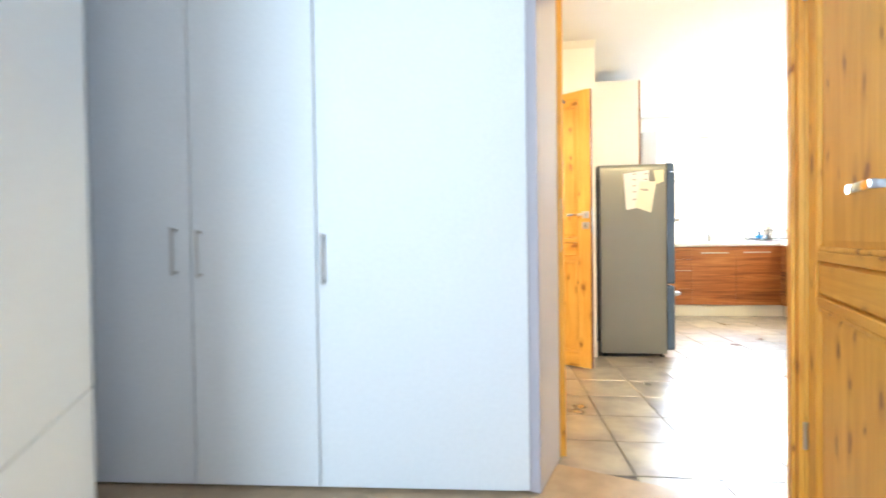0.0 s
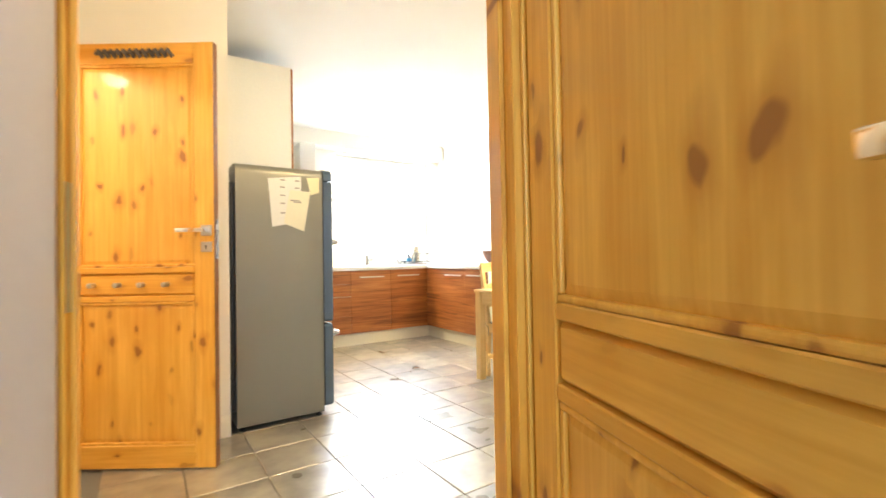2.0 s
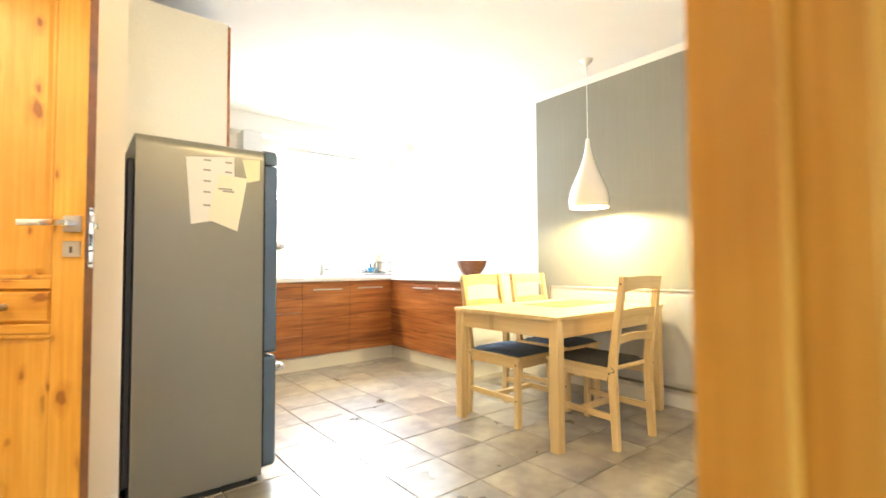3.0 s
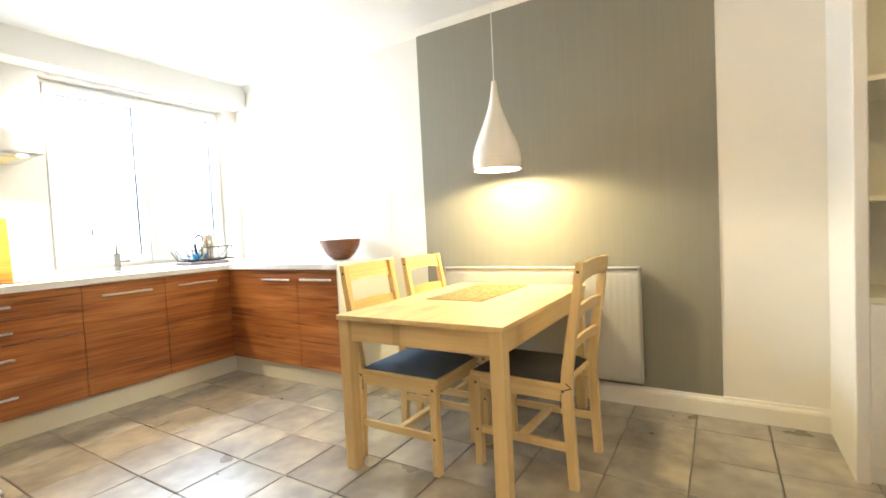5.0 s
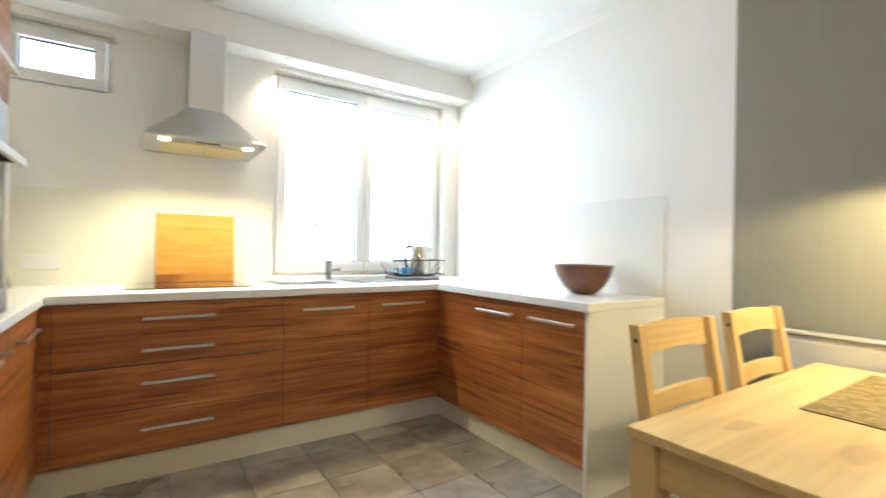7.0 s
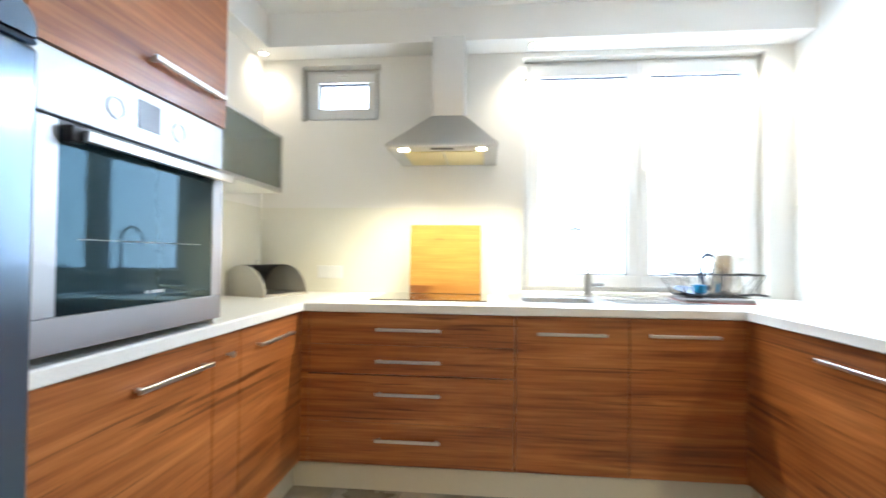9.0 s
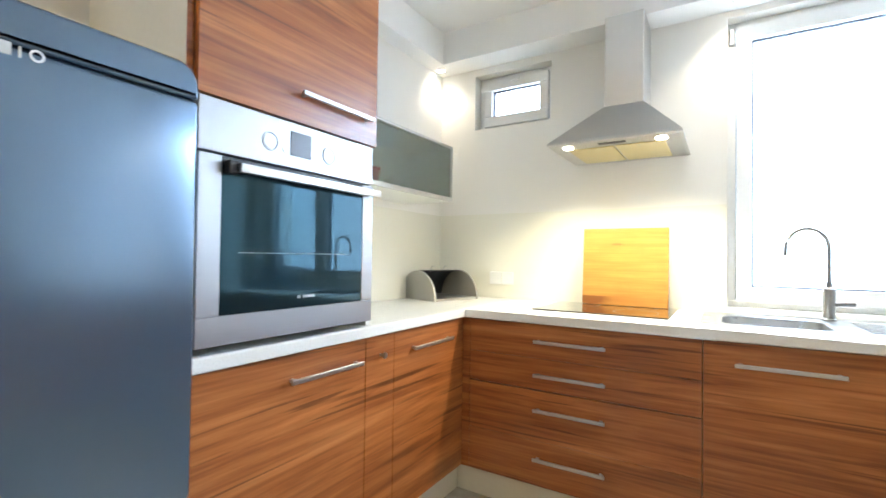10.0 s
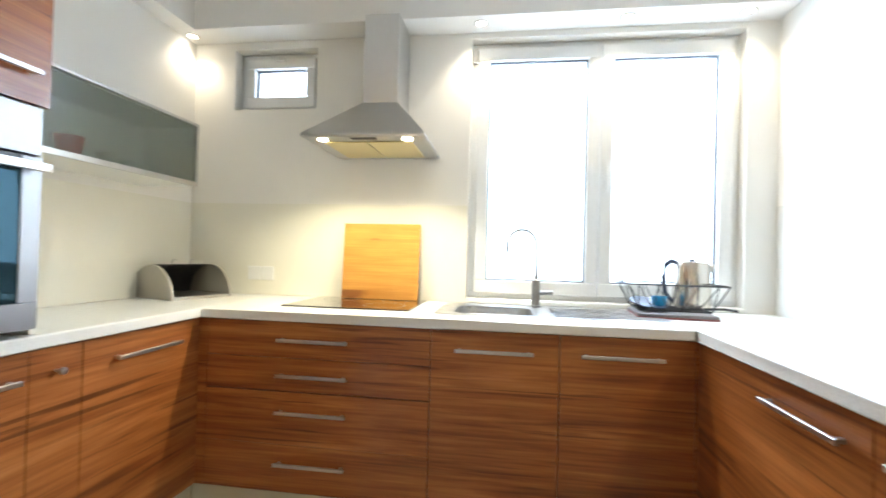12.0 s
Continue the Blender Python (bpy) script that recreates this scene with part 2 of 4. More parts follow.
CUSHION = fabric("cushion_blue_grey", (.085, .125, .19))
CUSHION_D = fabric("cushion_dark_grey", (.045, .045, .045))
LAMPWHITE = plain("lamp_enamel_white", (.80, .78, .74), .18, 0, .5)
BULB_ON = glowing("lit_bulb", (1, .86, .62), 28)
SPOT_ON = glowing("lit_spot_lens", (1, .9, .72), 30)
HOODLIGHT = glowing("lit_hood_lens", (1, .86, .55), 25)
# The hood lamps' yellow light is put into the filter's colour.
FILTER = plain("hood_filter_lamplit", (.62, .53, .26), .4, .35)
BOWLWOOD = pine("bowl_dark_wood", 0, (.19, .068, .026), (.095, .030, .012), .22, 3.0, 1, .3)
BAMBOO = pine("bamboo_board", 0, (.66, .34, .070), (.50, .225, .036), .45, 1.6, 1, .4)
WIRE = plain("black_wire", (.02, .022, .025), .4)
KETTLE_STEEL = plain("kettle_steel", (.62, .58, .52), .22, 1.0)
BLUE = plain("blue_plastic", (.02, .28, .55), .35)
NAVY = plain("navy_plastic", (.015, .03, .07), .35)
TRAYRED = plain("tray_edge_red", (.25, .06, .06), .5)
RED = plain("red_towel", (.55, .06, .035), .9)
# White enamel greyed down: the table's shade is put into this colour.
RAD_SHADED = plain("radiator_enamel_shaded", (.50, .49, .45), .45)
# Cream shelf interior; warm lamplight is painted into its yellow.
SHELF_LAMPLIT = plain("shelf_cream_lamplit", (.78, .73, .55), .5)
HALLFLOOR = plain("hall_floor_laminate", (.36, .26, .16), .4, grain=8, amt=.2)
EARTH = plain("ground_outside", (.16, .16, .12), .95, grain=3, amt=.3)
DARKWOOD = plain("door_edge_dark", (.20, .075, .025), .45, grain=20, amt=.25)
WOVENSTRIP = plain("twisted_cord_dark", (.14, .12, .10), .7, grain=200, amt=.4)

# ---- helpers for building ----


def thing(name, loc=(0, 0, 0), rz=0.0, label="", category="", group="", kind=""):
    ob = new(name)
    ob.matrix_basis = pose(*loc, 0, 0, rz)
    ob.empty_display_size = .05
    return tagged(ob, label, category, group, kind)


def part(name, bm, material, parent=None, label="", smooth=False):
    me = bpy.data.meshes.new(name)
    bm.normal_update()
    bm.to_mesh(me)
    bm.free()
    if smooth:
        me.shade_smooth()
        me.set_sharp_from_angle(angle=radians(38))
    me.materials.append(material)
    ob = new(name, me)
    if parent is not None:
        ob.parent = parent
    if label:
        ob["label"] = label
    return ob


def box(x0, x1, y0, y1, z0, z1, bev=.0, seg=2, bm=None):
    own = bm is None
    b = bmesh.new()
    bmesh.ops.create_cube(b, size=1)
    for v in b.verts:
        v.co = Vector(((x0 + x1) / 2 + v.co.x * (x1 - x0), (y0 + y1) / 2 + v.co.y * (y1 - y0), (z0 + z1) / 2 + v.co.z * (z1 - z0)))
    if bev:
        bmesh.ops.bevel(b, geom=b.edges[:], offset=bev, segments=seg, affect="EDGES", profile=.6)
    if own:
        return b
    me = bpy.data.meshes.new("tmp")
    b.to_mesh(me), b.free()
    bm.from_mesh(me)
    bpy.data.meshes.remove(me)
    return bm


def tube(points, r, sides=8, bm=None, closed=False):
    """A round bar along points."""
    bm = bm or bmesh.new()
    pts = [Vector(p) for p in points]
    rings = []
    n = len(pts)
    up = Vector((0, 0, 1))
    for i, p in enumerate(pts):
        a = pts[(i - 1) % n] if (closed or i) else p
        b = pts[(i + 1) % n] if (closed or i < n - 1) else p
        d = (b - a).normalized()
        s = d.cross(up if abs(d.z) < .95 else Vector((1, 0, 0))).normalized()
        t = s.cross(d)
        rad = r[i] if isinstance(r, (list, tuple)) else r
        rings.append([bm.verts.new(p + (s * math.cos(2 * math.pi * k / sides) + t * math.sin(2 * math.pi * k / sides)) * rad) for k in range(sides)])
    for i in range(n if closed else n - 1):
        a, b = rings[i], rings[(i + 1) % n]
        for k in range(sides):
            bm.faces.new((a[k], a[(k + 1) % sides], b[(k + 1) % sides], b[k]))
    if not closed:
        bm.faces.new(list(reversed(rings[0]))), bm.faces.new(rings[-1])
    bmesh.ops.recalc_face_normals(bm, faces=bm.faces[:])
    return bm


def lathe(profile, sides=32, at=(0, 0, 0), bm=None):
    """A turned body round z from (radius, height) pairs."""
    bm = bm or bmesh.new()
    rings = []
    for r, z in profile:
        if r < 1e-5:
            rings.append([bm.verts.new(Vector(at) + Vector((0, 0, z)))])
        else:
            rings.append([bm.verts.new(Vector(at) + Vector((r * math.cos(2 * math.pi * k / sides), r * math.sin(2 * math.pi * k / sides), z))) for k in range(sides)])
    for a, b in zip(rings, rings[1:]):
        for k in range(sides):
            q = [a[k % len(a)], a[(k + 1) % len(a)], b[(k + 1) % len(b)], b[k % len(b)]]
            u = []
            for v in q:
                if v not in u:
                    u.append(v)
            if len(u) > 2:
                bm.faces.new(u)
    bmesh.ops.recalc_face_normals(bm, faces=bm.faces[:])
    return bm


def prism(outline, axis, a, b, bm=None):
    """An outline of 2D points pushed from a to b along axis (0, 1 or 2)."""
    bm = bm or bmesh.new()

    def put(p, d):
        q = [p[0], p[1]]
        q.insert(axis, d)
        return bm.verts.new(q)
    lo, hi = [put(p, a) for p in outline], [put(p, b) for p in outline]
    bm.faces.new(lo), bm.faces.new(hi)
    n = len(outline)
    for i in range(n):
        bm.faces.new((lo[i], lo[(i + 1) % n], hi[(i + 1) % n], hi[i]))
    bmesh.ops.recalc_face_normals(bm, faces=bm.faces[:])
    return bm


def bar_handle(parent, a, b, out, z, axis, mat=None):
    """A flat bar handle from a to b along axis ('x' or 'y') with two feet; out: direction and depth from the front."""
    o0, o1 = sorted((out[0], out[0] + out[1] * .030))
    f0, f1 = sorted((out[0], out[0] + out[1] * .024))
    c0, c1 = sorted((out[0] + out[1] * .020, out[0] + out[1] * .030))
    mat = mat or SATIN
    bm = bmesh.new()
    for lo, hi, d0, d1, h in ((a, b, c0, c1, .007), (a + .012, a + .024, f0, f1, .006), (b - .024, b - .012, f0, f1, .006)):
        if axis == "x":
            box(lo, hi, d0, d1, z - h, z + h, .0015, 1, bm)
        else:
            box(d0, d1, lo, hi, z - h, z + h, .0015, 1, bm)
    return part("handle", bm, mat, parent, "slim satin steel bar handle")


def structure(name, bm, mat, label=""):
    return tagged(part(name, bm, mat), label, "", "", "structure")

# ---- structure ----
NW, WW, EW, CE = .05, .05, 3.268, 2.60      # north wall y, west wall x, east wall x, ceiling z
FL = -2.66                                   # the wall beside the fridge
BW = -.73                                    # the west wall with the bathroom door
HA = -21.0                                   # turn of the hall
HO = Vector((.265, -4.82, 0))                # the hall door's right jamb


def hall(u, v, z=0.0):
    a = radians(HA)
    return HO + Vector((u * math.cos(a) - v * math.sin(a), u * math.sin(a) + v * math.cos(a), z))


# floor slabs
structure("floor", box(-3.6, 3.45, -9.2, .25, -.12, -.012), GROUT)
hall_floor = box(-2.9, 1.0, -4.4, -.02, -.011, .0)
hf = structure("floor_hall", hall_floor, HALLFLOOR)
hf.matrix_basis = Matrix.Translation(HO) @ pose(0, 0, 0, 0, 0, HA)
structure("ceiling", box(-3.6, 3.45, -9.2, .25, CE, CE + .12), CEIL)
structure("ground", box(-60, 60, .6, 200, -.9, -.8), EARTH)

# north wall with two openings
WX0, WX1, WZ0, WZ1 = 1.715, 3.12, .938, 2.368
QX0, QX1, QZ0, QZ1 = .308, .82, 2.0, 2.356
TH = .34
bm = bmesh.new()
for a in ((-.2, QX0, 0, CE), (QX0, QX1, 0, QZ0), (QX0, QX1, QZ1, CE), (QX1, WX0, 0, CE), (WX0, WX1, 0, WZ0), (WX0, WX1, WZ1, CE), (WX1, EW + .15, 0, CE)):
    box(a[0], a[1], NW, NW + TH, a[2], a[3], bm=bm)
structure("wall_north", bm, WALL)
structure("wall_east", box(EW, EW + .18, -9.2, NW, 0, CE), WALL)
structure("accent_wall_panel", box(EW - .004, EW, -4.09, -2.185, .1, CE), WALLGREY, "grey painted accent field behind the dining table")
structure("wall_west", box(-.15, WW, FL + .14, NW, 0, CE), WALL)
structure("wall_fridge", box(BW - .12, WW, FL, FL + .14, 0, CE), WALL)
bm = bmesh.new()
BD0, BD1 = -3.44, -2.70
for a in ((FL + .002, BD1, 0, CE), (BD1, BD0, 2.10, CE), (BD0, -4.42, 0, CE)):
    box(BW - .12, BW, min(a[:2]), max(a[:2]), a[2], a[3], bm=bm)
structure("wall_bathroom", bm, WALL)
# small bathroom behind it
bm = bmesh.new()
box(-2.3, -2.2, -4.2, -2.0, 0, CE, bm=bm), box(-2.2, BW - .13, -2.15, -2.05, 0, CE, bm=bm), box(-2.2, BW - .13, -4.2, -4.1, 0, CE, bm=bm)
structure("wall_bathroom_inner", bm, paint("bathroom_paint", (.80, .78, .72)))

# hall door wall, pier, outer hall walls
HT = 2.08


def hall_structure(name, bm, mat, label=""):
    ob = structure(name, bm, mat, label)
    ob.matrix_basis = Matrix.Translation(HO) @ pose(0, 0, 0, 0, 0, HA)
    return ob


bm = bmesh.new()
for a in ((-2.9, -.896, 0, CE), (-.896, -.8555, 0, CE), (-.8551, .03, HT, CE), (.03, 3.4, 0, CE)):
    box(a[0], a[1], -.06, .06, a[2], a[3], bm=bm)
hall_structure("wall_hall_door", bm, HALLPAINT)
hall_structure("wall_hall_pier", box(-.895, -.834, -.285, .035, 0, CE, .004), HALLPAINT)
hall_structure("wall_hall_side", box(.16, .30, -4.4, -.062, 0, CE), HALLPAINT)
hall_structure("wall_hall_far", box(-3.05, -2.91, -4.4, -.3, 0, CE), HALLPAINT)
# Unseen opening, placed to let the added hall light in.
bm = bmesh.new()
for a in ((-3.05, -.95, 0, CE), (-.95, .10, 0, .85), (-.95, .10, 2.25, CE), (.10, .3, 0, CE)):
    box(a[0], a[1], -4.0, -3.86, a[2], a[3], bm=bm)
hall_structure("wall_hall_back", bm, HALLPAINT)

# dropped soffit along the north and west walls, with coving
structure("soffit", prism([(WW, -1.30), (.168, -1.30), (.168, -.13), (EW, -.13), (EW, NW), (WW, NW)], 2, 2.40, CE), CEIL)
cove = [(0, 0), (-.045, 0), (-.036, -.012), (-.012, -.036), (0, -.045)]
bm = prism([(EW + p[0], CE + p[1]) for p in cove], 1, -4.9, -.132)
structure("cornice", bm, TRIM)
bm = prism([(FL + p[0], CE + p[1]) for p in cove], 0, BW, WW)
structure("cornice_fridge_wall", bm, TRIM)


def skirting(name, x0, x1, y0, y1, side):
    """A moulded skirting board 12 cm high; side: the axis across it and the sign towards the room."""
    prof = [(0, 0), (.016, 0), (.016, .085), (.012, .098), (.008, .104), (.005, .118), (0, .12)]
    ax, s, base = side
    if ax == "x":
        b = prism([(base + s * p[0], p[1]) for p in prof], 1, y0, y1)
    else:
        b = prism([(base + s * p[0], p[1]) for p in prof], 0, x0, x1)
    return structure(name, b, TRIM)


skirting("baseboard_east", 0, 0, -4.59, -1.885, ("x", -1, EW))
skirting("baseboard_fridge_wall", BW, WW - .002, 0, 0, ("y", -1, FL))
skirting("baseboard_bathroom_wall", 0, 0, -4.42, -3.52, ("x", 1, BW))


# ---- windows ----
def window(name, x0, x1, z0, z1, leaves, handles, label):
    w = thing(name, ((x0 + x1) / 2, NW + .09, z0), 0, label, "window", "", "structure")
    hw, h = (x1 - x0) / 2, z1 - z0
    fr = .035
    bm = bmesh.new()
    box(-hw, hw, -.01, .06, h - fr, h, .003, 1, bm), box(-hw, hw, -.01, .06, 0, fr, .003, 1, bm)
    box(-hw, -hw + fr, -.01, .06, fr, h - fr, .003, 1, bm), box(hw - fr, hw, -.01, .06, fr, h - fr, .003, 1, bm)
    part("window_frame", bm, UPVC, w)
    lw = (2 * hw - 2 * fr) / leaves
    for i in range(leaves):
        a, b = -hw + fr + i * lw, -hw + fr + (i + 1) * lw
        sf = .066 if leaves > 1 else .058
        bm = bmesh.new()
        y0, y1 = -.035, .04
        box(a + .003, b - .003, y0, y1, h - fr - sf, h - fr + .008, .006, 2, bm), box(a + .003, b - .003, y0, y1, fr - .008, fr + sf, .006, 2, bm)
        box(a + .003, a + sf, y0, y1, fr + sf, h - fr - sf, .004, 1, bm), box(b - sf, b - .003, y0, y1, fr + sf, h - fr - sf, .004, 1, bm)
        sash = part("sash", bm, UPVC, w)
        g = .008
        bm = bmesh.new()
        box(a + sf, b - sf, -.004, .02, h - fr - sf - g, h - fr - sf, bm=bm), box(a + sf, b - sf, -.004, .02, fr + sf, fr + sf + g, bm=bm)
        box(a + sf, a + sf + g, -.004, .02, fr + sf + g, h - fr - sf - g, bm=bm), box(b - sf - g, b - sf, -.004, .02, fr + sf + g, h - fr - sf - g, bm=bm)
        part("gasket", bm, GASKET, sash)
        pane = part("pane", box(a + sf + g, b - sf - g, .004, .012, fr + sf + g, h - fr - sf - g), PANE, sash)
        pane.visible_shadow = False
        if handles:
            hx = (b - sf / 2) if i == 0 else (a + sf / 2)
            bm = bmesh.new()
            box(hx - .012, hx + .012, -.052, -.035, h * .48, h * .48 + .07, .004, 2, bm)
            box(hx - .009, hx + .009, -.068, -.052, h * .48 - .085, h * .48 + .045, .006, 2, bm)
            part("window_handle", bm, UPVC, sash, "white tilt and turn handle", True)
        else:
            part("tilt_catch", box((a + b) / 2 - .03, (a + b) / 2 + .03, -.05, -.03, h - fr - .02, h - fr + .005, .005), UPVC, sash)
    if leaves > 1:
        bm = bmesh.new()
        box(-hw + .005, -hw + .03, -.03, -.012, h - .11, h - .03, .004, 1, bm)
        part("hinge_cover", bm, SATIN, w)
    return w


window("window_1", WX0, WX1, WZ0, WZ1, 2, True, "white double casement window above the sink")
window("window_2", QX0, QX1, QZ0, QZ1, 1, False, "small white tilting window high in the wall")
structure("window_sill", box(WX0 - .002, WX1 + .002, NW - .012, NW + .054, WZ0 - .022, WZ0 - .001, .004), TRIM)


# ---- doors ----
def pine_door(name, m, w, h, mid, label, lever, hooks=False):
    """A panelled pine leaf, from the hinge along +x; its seen face is at -y."""
    d = new(name)
    d.matrix_basis = m
    tagged(d, label, "door", "", "structure")
    t = .042
    st = .095
    part("stile", box(0, st, 0, t, 0, h, .003, 1), PINE_Z, d)
    part("stile", box(w - st, w, 0, t, 0, h, .003, 1), PINE_Z, d)
    zs = ((0, .11), (mid - .075, mid - .045), (mid + .065, mid + .095), (h - .105, h))
    for a, b in zs:
        part("rail", box(st + .0005, w - st - .0005, .001, t - .001, a, b, .003, 1), PINE_X, d)
    # panels, each with a chamfered border
    for a, b, mat in ((.1105, mid - .0755, PINE_Z), (mid - .0445, mid + .0645, PINE_X), (mid + .0955, h - .1055, PINE_Z)):
        x0, x1 = st + .001, w - st - .001
        c = .032
        bm = bmesh.new()
        raised = mat is PINE_X
        o = [(x0, a), (x1, a), (x1, b), (x0, b)]
        i = [(x0 + c, a + c), (x1 - c, a + c), (x1 - c, b - c), (x0 + c, b - c)] if not raised else [(x0 + .012, a + .012), (x1 - .012, a + .012), (x1 - .012, b - .012), (x0 + .012, b - .012)]
        for yo, yi in ((.018, .010 if not raised else .004), (t - .018, t - .010)):
            vo = [bm.verts.new((p[0], yo, p[1])) for p in o]
            vi = [bm.verts.new((p[0], yi, p[1])) for p in i]
            bm.faces.new(vi)
            for k in range(4):
                bm.faces.new((vo[k], vo[(k + 1) % 4], vi[(k + 1) % 4], vi[k]))
        bmesh.ops.recalc_face_normals(bm, faces=bm.faces[:])
        part("panel", bm, mat, d)
        if not raised:
            mo = bmesh.new()
            e = .014
            for q in ((x0, x1, a, a + e), (x0, x1, b - e, b)):
                box(q[0], q[1], .004, .02, q[2], q[3], .005, 2, mo)
            for q in ((x0, x0 + e), (x1 - e, x1)):
                box(q[0], q[1], .004, .02, a + e, b - e, .005, 2, mo)
            part("moulding", mo, PINE_Z, d)
    # planed edge, lock case
    part("door_edge", box(w, w + .0025, .002, t - .002, 0, h), DARKWOOD, d, "dark stained leaf edge")
    lock = part("lock_plate", box(w + .0026, w + .0052, .009, t - .009, lever - .14, lever + .055, .004, 2), CHROME, d, "steel mortice lock plate")
    part("latch", box(w + .003, w + .013, .014, t - .014, lever + .005, lever + .03, .002, 1), SATIN, lock)
    part("bolt_slot", box(w + .0045, w + .0058, .016, t - .016, lever - .07, lever - .03), BLACKPL, lock)
    for zz in (lever + .045, lever - .085, lever - .125):
        part("screw", lathe([(0, .0), (.004, 0), (.004, .002), (0, .002)], 10), BLACKPL, lock).matrix_basis = Matrix.Translation((w + .0048, t / 2, zz)) @ pose(0, 0, 0, 0, 90, 0)
    for side, y in ((-1, 0.0), (1, t)):
        bm = bmesh.new()
        x = w - .034
        y0, y1 = sorted((y, y + side * .009))
        rose = part("rose", box(x - .026, x + .026, y0, y1, lever - .026, lever + .026, .002, 1), SATIN, d)
        box(x - .009, x + .009, *sorted((y + side * .009, y + side * .05)), lever - .009, lever + .009, .003, 2, bm)
        box(x - .125, x + .012, *sorted((y + side * .042, y + side * .058)), lever - .010, lever + .010, .003, 2, bm)
        part("lever_handle", bm, CHROME, d, "square polished steel lever handle", True)
        if not hooks:
            continue
        k = part("key_rose", box(x - .026, x + .026, y0, y1, lever - .105, lever - .055, .002, 1), SATIN, d)
        part("keyhole", box(x - .004, x + .004, *sorted((y + side * .009, y + side * .0105)), lever - .092, lever - .072), BLACKPL, k)
    for zz in (.25, h - .28):
        part("hinge", tube([(-.006, -.006, zz), (-.006, -.006, zz + .09)], .007, 8), SATIN, d)
    if hooks:
        for xx in (.17, .295, .41, .53):
            part("peg", lathe([(0, 0), (.012, 0), (.009, .012), (.014, .026), (.010, .034), (0, .036)], 12), SATIN, d, "small metal coat peg").matrix_basis = Matrix.Translation((xx, .004, mid + .01)) @ pose(0, 0, 0, 90, 0, 0)
        bm = bmesh.new()
        for k in range(12):
            xx = .19 + k * .031
            tube([(xx, .0, h - .052), (xx + .018, -.012, h - .042), (xx + .036, .0, h - .072)], .011, 6, bm)
        part("braided_strip", bm, WOVENSTRIP, d, "dark braided strip under the top rail", True)
    return d


def door_lining(name, m, w, h, depth, label, bare=0.0):
    """Pine lining and casings round an opening that runs from 0 to -w along x, through y from -depth/2 to depth/2."""
    d = new(name)
    d.matrix_basis = m
    tagged(d, label, "door frame", "", "structure")
    a = depth / 2
    part("jamb", box(-.028, .0, -a, a, 0, h, .002, 1), PINE_Z, d)
    part("jamb", box(-w, -w + .028, -a + bare, a, 0, h, .002, 1), PINE_Z, d)
    part("head", box(-w + .0285, -.0285, -a, a, h - .028, h, .002, 1), PINE_X, d)
    part("stop", box(-.040, -.0285, -a + .045, a - .01, 0, h - .03, .002, 1), PINE_Z, d)
    part("stop", box(-w + .0285, -w + .040, -a + max(.045, bare + .02), a - .01, 0, h - .03, .002, 1), PINE_Z, d)
    for s in (-1, 1):
        y0, y1 = sorted((s * a, s * (a + .014)))
        part("casing", box(-.012, .055, y0, y1, 0, h + .05, .004, 2), PINE_Z, d)
        if s > 0 or not bare:
            part("casing", box(-w - .004, -w + .012, y0, y1, 0, h + .05, .004, 2), PINE_Z, d)
        part("casing", box(-w + (.0225 if bare else .0125), -.0125, y0, y1, h - .012, h + .05, .004, 2), PINE_X, d)
    part("strike_plate", box(-w + .0282, -w + .0305, -a + bare + .002, -a + bare + .018, .92, 1.16, .001, 1), SATIN, d)
    return d


door_lining("door_frame_1", Matrix.Translation(HO) @ pose(.03, 0, 0, 0, 0, HA), .885, HT, .13, "pine door lining and casings of the hall doorway", .102)
hinge = hall(.022, -.078)
pine_door("door_1", Matrix.Translation(hinge) @ pose(0, 0, .008, 0, 0, HA - 90), .772, 2.03, .825, "varnished knotty pine panel door, wide open into the hall", 1.066)
door_lining("door_frame_2", pose(BW - .06, BD1 + .001, 0, 0, 0, 90), BD1 - BD0 + .0, 2.10, .14, "pine frame of the bathroom doorway")
ang = math.degrees(math.atan2(-3.055 + 2.631, -.087 + .725))
pine_door("door_2", pose(-.715, -2.66, .01, 0, 0, ang), .762, 2.08, .88, "knotty pine panel door with pegs, half open", 1.15, True)
thing_red = thing("towel", (-1.35, -2.82, .0), 0, "red towel hung on a rail in the bathroom", "towel")
bm = box(-.10, .10, -.018, .018, .90, 1.02, .015, 3)
part("cloth", bm, RED, thing_red)
part("rail", tube([(-.2, .03, 1.0), (.2, .03, 1.0), (.2, .63, 1.0)], .008), CHROME, thing_red)

# ---- soffit spotlights, and added lamps out of view ----


def downlight(x, y, watts):
    d = thing("downlight", (x, y, 2.40), 0, "small round recessed spotlight, lit, in the soffit", "spotlight", "soffit spotlights")
    part("bezel", lathe([(.026, -.001), (.036, -.001), (.038, -.004), (.034, -.007), (.026, -.005)], 24), SATIN, d, "", True)
    part("lens", lathe([(0, -.003), (.026, -.003)], 20), SPOT_ON, d, "glowing lens")
    bulb("spot_lamp", (x, y, 2.385), watts, SOFTWARM, .02, 122, 1.0)


for x, y, watts in ((1.77, -.055, 22), (2.51, -.055, 24), (3.07, -.055, 16), (.105, -.06, 9)):
    downlight(x, y, watts)

